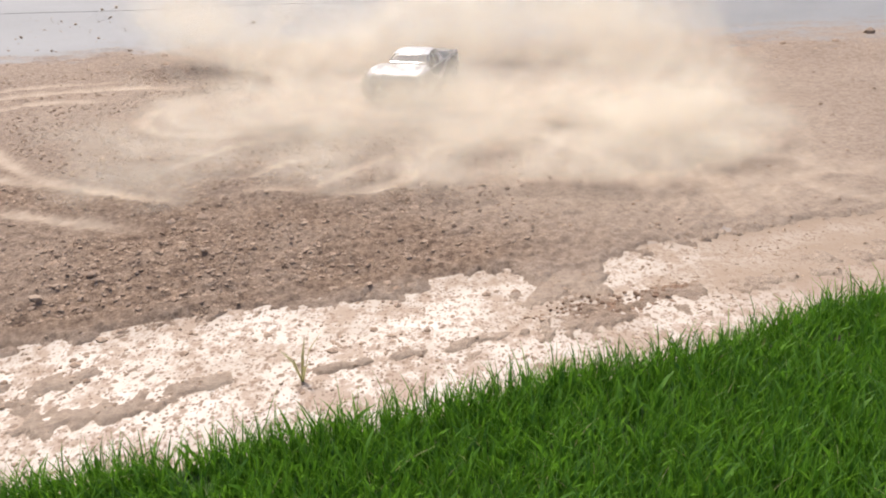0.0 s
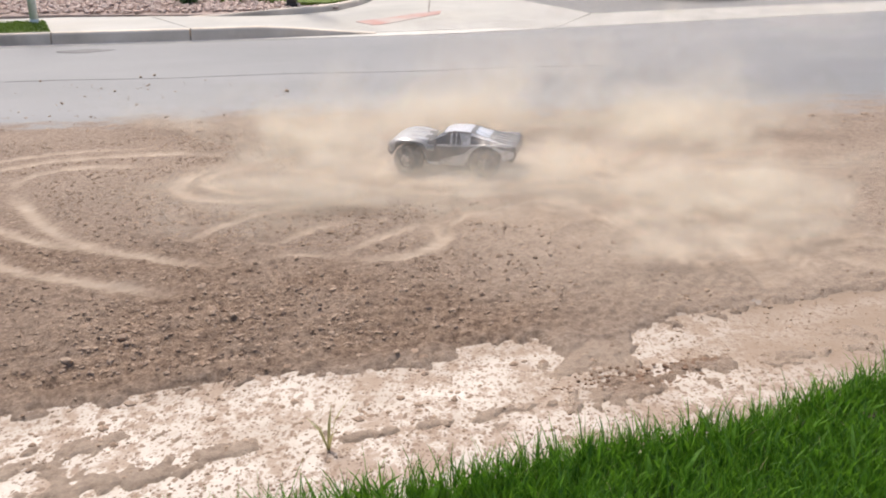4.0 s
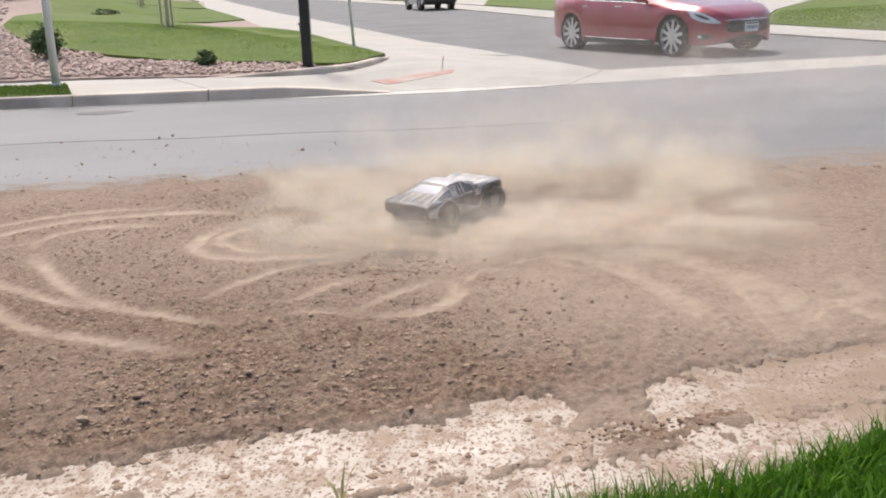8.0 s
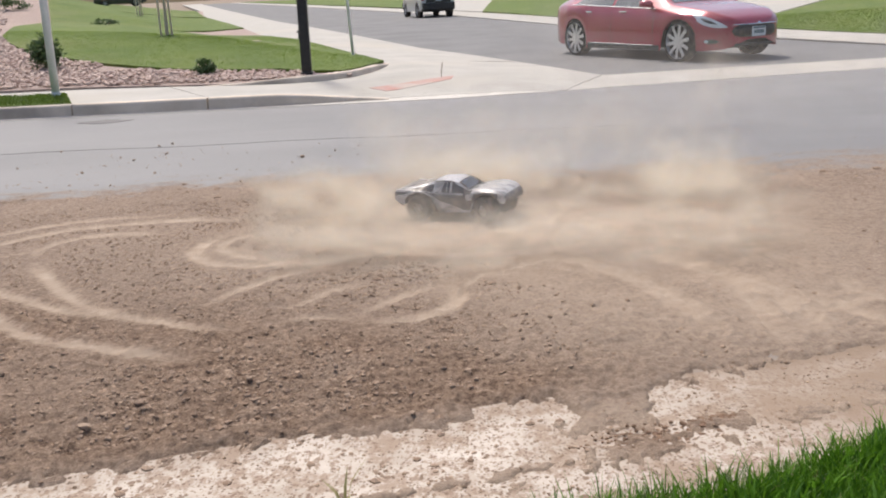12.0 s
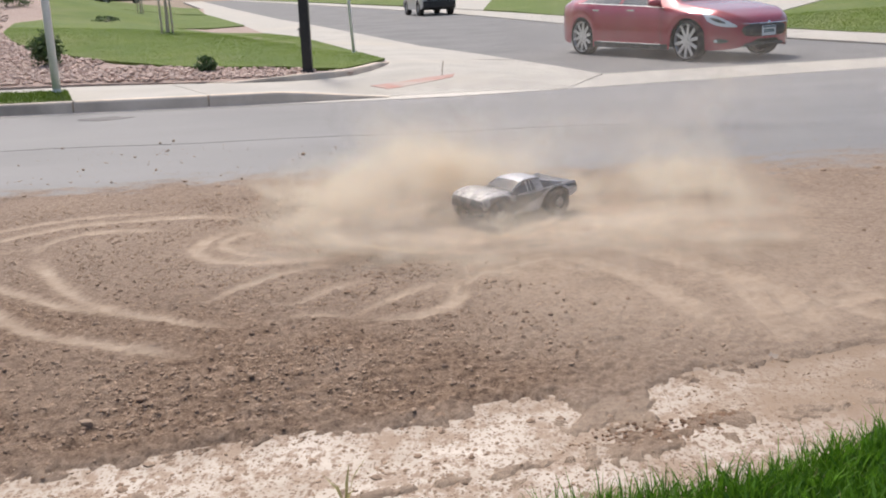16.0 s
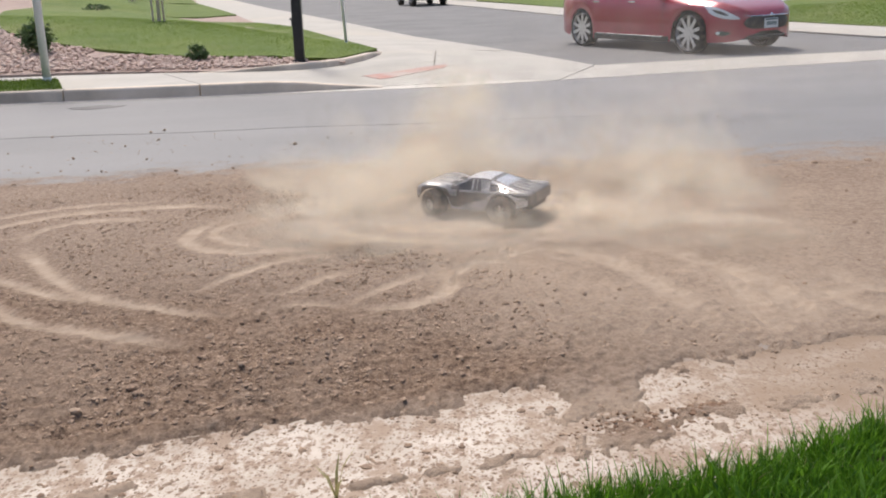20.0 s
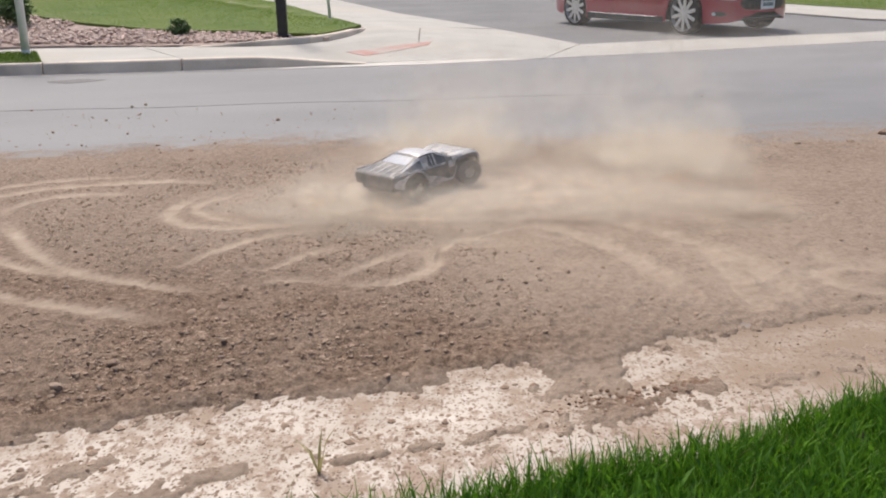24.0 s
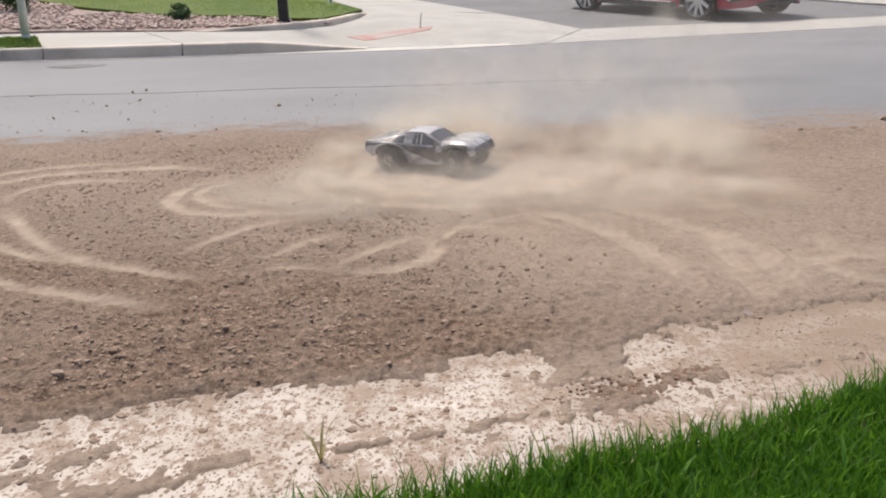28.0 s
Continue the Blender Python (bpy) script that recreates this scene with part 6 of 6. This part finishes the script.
def make_dust():
    rng = random.Random(21)
    # a standing wall of dust behind the truck, with an opening to its right
    for k in range(46):
        x = -1.15 + 3.1 * (k + rng.random()) / 46
        gap = float(smooth_step(0.6, 0.75, x) * (1 - smooth_step(1.25, 1.45, x)))
        if gap > 0.5 and k % 3:
            continue
        edge = max(0.0, 1 - abs(x - 0.5) / 1.7) * (0.5 + 0.5 * math.sin(x * 6.3 + 0.6)) * (1 - gap)
        billow("thick" if k % 3 == 0 else "thin", rng, rng.uniform(0.24, 0.36) + 0.16 * edge, drift(x, rng.uniform(5.95, 6.5), rng.uniform(0.04, 0.14) + 0.2 * edge, rng), dust_cloud, 0.78)
    # torn wisps standing over it
    for k in range(30):
        x = -0.6 + 2.7 * (k + rng.random()) / 30
        billow("thin" if k % 4 == 1 else "haze", rng, rng.uniform(0.22, 0.4), drift(x, rng.uniform(6.2, 7.0), rng.uniform(0.26, 0.5) + 0.14 * math.sin(x * 7), rng, 0.14), dust_cloud, 1.3)
    # broad thin veils that blur the upper edge
    for k in range(14):
        x = -0.3 + 2.4 * (k + rng.random()) / 14
        billow("haze", rng, rng.uniform(0.5, 0.8), drift(x, rng.uniform(6.3, 7.2), rng.uniform(0.2, 0.5), rng, 0.12), dust_cloud, 0.8)
    # lobes on both sides of the truck
    for k in range(12):
        x = -0.1 + 0.75 * (k + rng.random()) / 12
        billow("thick" if k % 3 == 0 else "thin", rng, rng.uniform(0.26, 0.38), drift(x, rng.uniform(6.15, 6.5), rng.uniform(0.08, 0.24), rng, 0.07), dust_cloud, 0.95)
    for k in range(20):
        billow("thin", rng, rng.uniform(0.26, 0.42), drift(1.2 + 0.75 * rng.random(), rng.uniform(5.2, 6.3), 0.04 + 0.2 * rng.random() ** 1.5, rng, 0.1), dust_cloud, 0.9)
    for k in range(14):
        billow("thin", rng, rng.uniform(0.24, 0.38), drift(-0.35 - 0.7 * rng.random(), rng.uniform(5.4, 6.2), rng.uniform(0.05, 0.18), rng, 0.09), dust_cloud, 0.85)
    for k in range(26):
        f = k / 25
        rows_ = swell(-0.95 + 0.85 * f, rng.uniform(5.3, 5.7) + 0.3 * f, 0.1 + 0.4 * f * rng.uniform(0.5, 1.1), rng, (9.0 + 3 * f, 14.0, 18.5, 26.0), -0.6, 0.3)
        billow("thick" if k % 2 else "thin", rng, rng.uniform(0.2, 0.26) + 0.2 * f, rows_, dust_cloud, 0.85)
    for k in range(10):
        rows_ = swell(0.55 + 0.12 * k, rng.uniform(6.0, 6.6), rng.uniform(0.16, 0.34), rng, (2.0, 6.0, 9.0, 13.5), -0.6, 0.3)
        billow("thick" if k % 2 else "thin", rng, rng.uniform(0.34, 0.48), rows_, dust_cloud, 0.85)
    for k in range(6):
        x, y, z = 1.35 + 0.1 * k, rng.uniform(5.6, 6.6), rng.uniform(0.08, 0.26)
        billow("thin" if k % 2 else "haze", rng, rng.uniform(0.36, 0.5), [(0, x, y, -0.6), (19, x, y, -0.6), (23.5, x, y, z), (26.5, x + 0.06, y, z + 0.02), (28, x + 0.1, y, z - 0.03)], dust_cloud, 0.85)
    # dust hugging the ground on both sides
    for k in range(30):
        x = (-0.95 + 0.6 * rng.random()) if k % 3 == 0 else (0.8 + 1.2 * rng.random())
        billow("thin", rng, rng.uniform(0.24, 0.36), drift(x, rng.uniform(5.25, 6.2), rng.uniform(0.03, 0.12), rng, 0.08), dust_cloud, 0.7)
    # low dust before the truck
    for k in range(58):
        x, y = -1.0 + 2.6 * (k + rng.random()) / 58, rng.uniform(4.55, 5.25)
        billow("thin" if k % 2 else "haze", rng, rng.uniform(0.24, 0.4), drift(x, y - 0.3 * (k % 5 == 0), rng.uniform(0.04, 0.12), rng, 0.07), dust_cloud, 0.62)
    # skim creeping over the ground
    for k in range(14):
        billow("skim", rng, rng.uniform(0.34, 0.62), drift(rng.uniform(-0.9, 1.9), rng.uniform(4.75, 5.3), rng.uniform(0.045, 0.07), rng, 0.08), dust_cloud, 0.75, tilt=rng.uniform(-4, 4))
    # a thin veil in front
    for k in range(10):
        billow("haze", rng, rng.uniform(0.5, 0.7), drift(-0.35 + 0.14 * k, rng.uniform(4.9, 5.1), 0.24, rng, 0.08), dust_cloud, 0.6)
    # the first dense burst, which spreads and settles
    for k in range(84):
        front = k % 2 == 0
        x, y = rng.uniform(-1.6, 1.9), rng.uniform(4.25, 5.1) if front else rng.uniform(5.95, 6.8)
        z, size = rng.uniform(0.04, 0.2) if front else rng.uniform(0.15, 0.55), rng.uniform(0.36, 0.52) if front else rng.uniform(0.45, 0.7)
        vx, vy, life = 0.07 * (x - 0.1) + rng.uniform(-0.03, 0.04), rng.uniform(-0.03, 0.03), rng.uniform(4.5, 9.0)
        rows_ = [(t, x + vx * min(t, life), y + vy * min(t, life), z + 0.06 * math.sin(min(t, life) * 0.3) - (z + size * 1.15) * float(smooth_step(life * 0.2, life, t))) for t in (0, 1.5, 3, 4.5, 6, 8, 10, 28)]
        billow("thin" if front or k % 4 == 1 else "thick", rng, size, rows_, dust_cloud, 0.85)
    for k in range(78):
        x, y, life = (rng.uniform(-1.3, 1.7), rng.uniform(3.7, 4.7), rng.uniform(3.0, 6.0)) if k % 3 else (rng.uniform(0.8, 1.8), rng.uniform(3.8, 4.9), rng.uniform(9, 14))
        size = rng.uniform(0.28, 0.42)
        rows_ = [(t, x + 0.03 * min(t, life), y - 0.03 * min(t, life), 0.1 - (size * 1.15 + 0.1) * float(smooth_step(life * 0.3, life, t))) for t in (0, 1.5, 3, 4.5, 6, 8, 10, 12, 14, 28)]
        billow("thin", rng, size, rows_, dust_cloud, 0.75)
    for k in range(9):
        x, y, life = rng.uniform(-1.7, 1.6), rng.uniform(4.3, 5.6), rng.uniform(6, 11)
        y -= 0.5 * float(smooth_step(0.9, 1.9, x))
        if abs(x - 0.2) < 0.5 and y > 5.1:
            y = 4.9
        rows_ = [(t, x + 0.05 * (x - 0.1) * min(t, life), y - 0.02 * min(t, life), 0.07 - 0.16 * float(smooth_step(life * 0.4, life, t))) for t in (0, 1.5, 3, 4.5, 6, 8, 10, 12, 28)]
        billow("skim", rng, rng.uniform(0.4, 0.7), rows_, dust_cloud, 0.75, tilt=rng.uniform(-3, 3))
    # a dense veil before the truck at first
    for k in range(14):
        x, y, z, life = rng.uniform(-0.25, 0.6), rng.uniform(4.9, 5.2), rng.uniform(0.06, 0.2), rng.uniform(2.6, 4.6)
        rows_ = [(t, x + 0.02 * min(t, life), y, z - 0.6 * float(smooth_step(life * 0.4, life, t))) for t in (0, 1, 2, 3, 4, 5, 28)]
        billow("thick" if k % 2 else "thin", rng, rng.uniform(0.24, 0.34), rows_, dust_cloud, 0.8)
    # spray that the rear wheels throw
    for k in range(16):
        back, aside, up, lag = rng.uniform(0.5, 0.85), rng.uniform(-0.22, 0.22), rng.uniform(0.02, 0.1), rng.uniform(0.0, 1.2)
        rows_ = []
        for n in range(57):
            t = n * 0.5
            x, y, a = truck_at(max(0, t - lag))
            a = radians(a)
            rows_.append((t, x - math.cos(a) * back - math.sin(a) * aside, y - math.sin(a) * back + math.cos(a) * aside, up + 0.02 * math.sin(t * 2.1 + k)))
        billow("spray" if k % 2 else "thick", rng, rng.uniform(0.1, 0.22), rows_, dust_cloud, 0.8)
    # torn lobes thrown to the right while the truck's tail points there
    for k in range(12):
        rows_ = swell(0.75 + 0.09 * k, rng.uniform(5.9, 6.5), rng.uniform(0.1, 0.36), rng, (15.0, 18.0, 21.0, 24.0), -0.55, 0.25)
        billow("thin" if k % 3 else "spray", rng, rng.uniform(0.22, 0.34), rows_, dust_cloud, 1.0)
    # dust boiling round the wheels
    for k in range(22):
        a0, away, up, lag = 2 * math.pi * k / 22, rng.uniform(0.3, 0.46), rng.uniform(-0.01, 0.05), rng.uniform(0.0, 0.5)
        rows_ = []
        for n in range(57):
            t = n * 0.5
            x, y, a = truck_at(max(0, t - lag))
            rows_.append((t, x + away * 1.05 * math.cos(a0), y - 0.08 + away * 0.75 * math.sin(a0), up + 0.015 * math.sin(t * 1.7 + k * 2)))
        billow("thick" if k % 2 else "thin", rng, rng.uniform(0.12, 0.2), rows_, dust_cloud, 0.8)
    # a tall plume that rises behind the truck
    for n in range(16):
        k = n * 7 / 16
        t0 = 14.0 + 0.35 * k
        x, y = -0.04 + 0.03 * k + rng.uniform(-0.05, 0.05), 6.0 + rng.uniform(-0.1, 0.15)
        rows_ = [(0, x, y, -0.5), (t0 - 1.5, x, y, -0.4), (t0, x, y, 0.05), (t0 + 2.5, x + 0.02, y + 0.05, 0.18 + 0.08 * k), (t0 + 5.5, x + rng.uniform(-0.1, 0.35), y + 0.15, 0.22 + 0.08 * k), (t0 + 9, x + rng.uniform(0.1, 0.7), y + 0.25, -0.3), (28, x + 0.5, y + 0.3, -0.45)]
        billow("spray" if k < 3 else "thick", rng, 0.19 + 0.025 * k, rows_, dust_cloud, 1.0)
    # haze blown over the side street early on
    for k in range(9):
        x, y, z = rng.uniform(1.5, 4.5), rng.uniform(8.0, 11.0), rng.uniform(0.4, 0.9)
        rows_ = [(t, x + 0.06 * t, y + 0.05 * t, z - (z + 1.3) * float(smooth_step(7.0, 12.0, t))) for t in (0, 4, 7, 8.5, 10, 12, 28)]
        billow("haze", rng, rng.uniform(0.8, 1.15), rows_, haze_cloud, 0.85)
    # thin haze drifting over the road behind
    for k in range(9):
        x, y, z, size = rng.uniform(0.3, 5.0), rng.uniform(7.5, 13.0), rng.uniform(0.2, 0.9), rng.uniform(1.0, 1.8)
        rows_ = [(t, x + 0.05 * t, y + 0.02 * t, z - 0.01 * t) for t in (0, 7, 14, 21, 28)]
        billow("haze", rng, size, rows_, haze_cloud, 0.8)


make_dust()


def motions():
    # the tail squats as the wheels dig in
    pitch = [float(v) for v in np.interp([r[0] for r in TRUCK_ROWS], (0, 6, 8, 11, 17, 20, 23.5, 25, 28), (0, -2, -3, -1, 1, -0.5, -3.5, -2.5, -1))]
    walk(toy, [(t, pose(x, y, 0.012, 0, p, a)) for (t, x, y, a), p in zip(TRUCK_ROWS, pitch)])
    for wheel, x, side in toy_wheels:
        rate = 150 if x > 0 else 260
        steer = -24 if x > 0 else 0
        walk(wheel, [(n * 0.25, pose(x, side * 0.163, 0.083, 0, 0, steer) @ pose(0, 0, 0, 0, rate * n * 0.25, 0)) for n in range(113)])
    car_rows = [(0, 3.44, 18.2), (6, 3.54, 17.98), (11, 3.64, 17.72), (17, 3.77, 17.44), (20, 3.86, 17.34), (25, 4.01, 17.08), (28, 4.11, 16.92)]
    out = Vector((math.sin(radians(62.5)), math.cos(radians(62.5)), 0)) * 0.84
    walk(red_car, [(t, pose(x + out.x, y + out.y, 0.0, 0, 0, -62.5)) for t, x, y in car_rows])
    for wheel in red_wheels:
        home = wheel.matrix_basis.copy()
        walk(wheel, [(t, home @ pose(0, 0, 0, 0, math.degrees(math.hypot(x - 3.44, y - 18.2) / 0.34), 0)) for t, x, y in car_rows])
    for ob, rows_ in dust_moves:
        walk(ob, rows_)


motions()
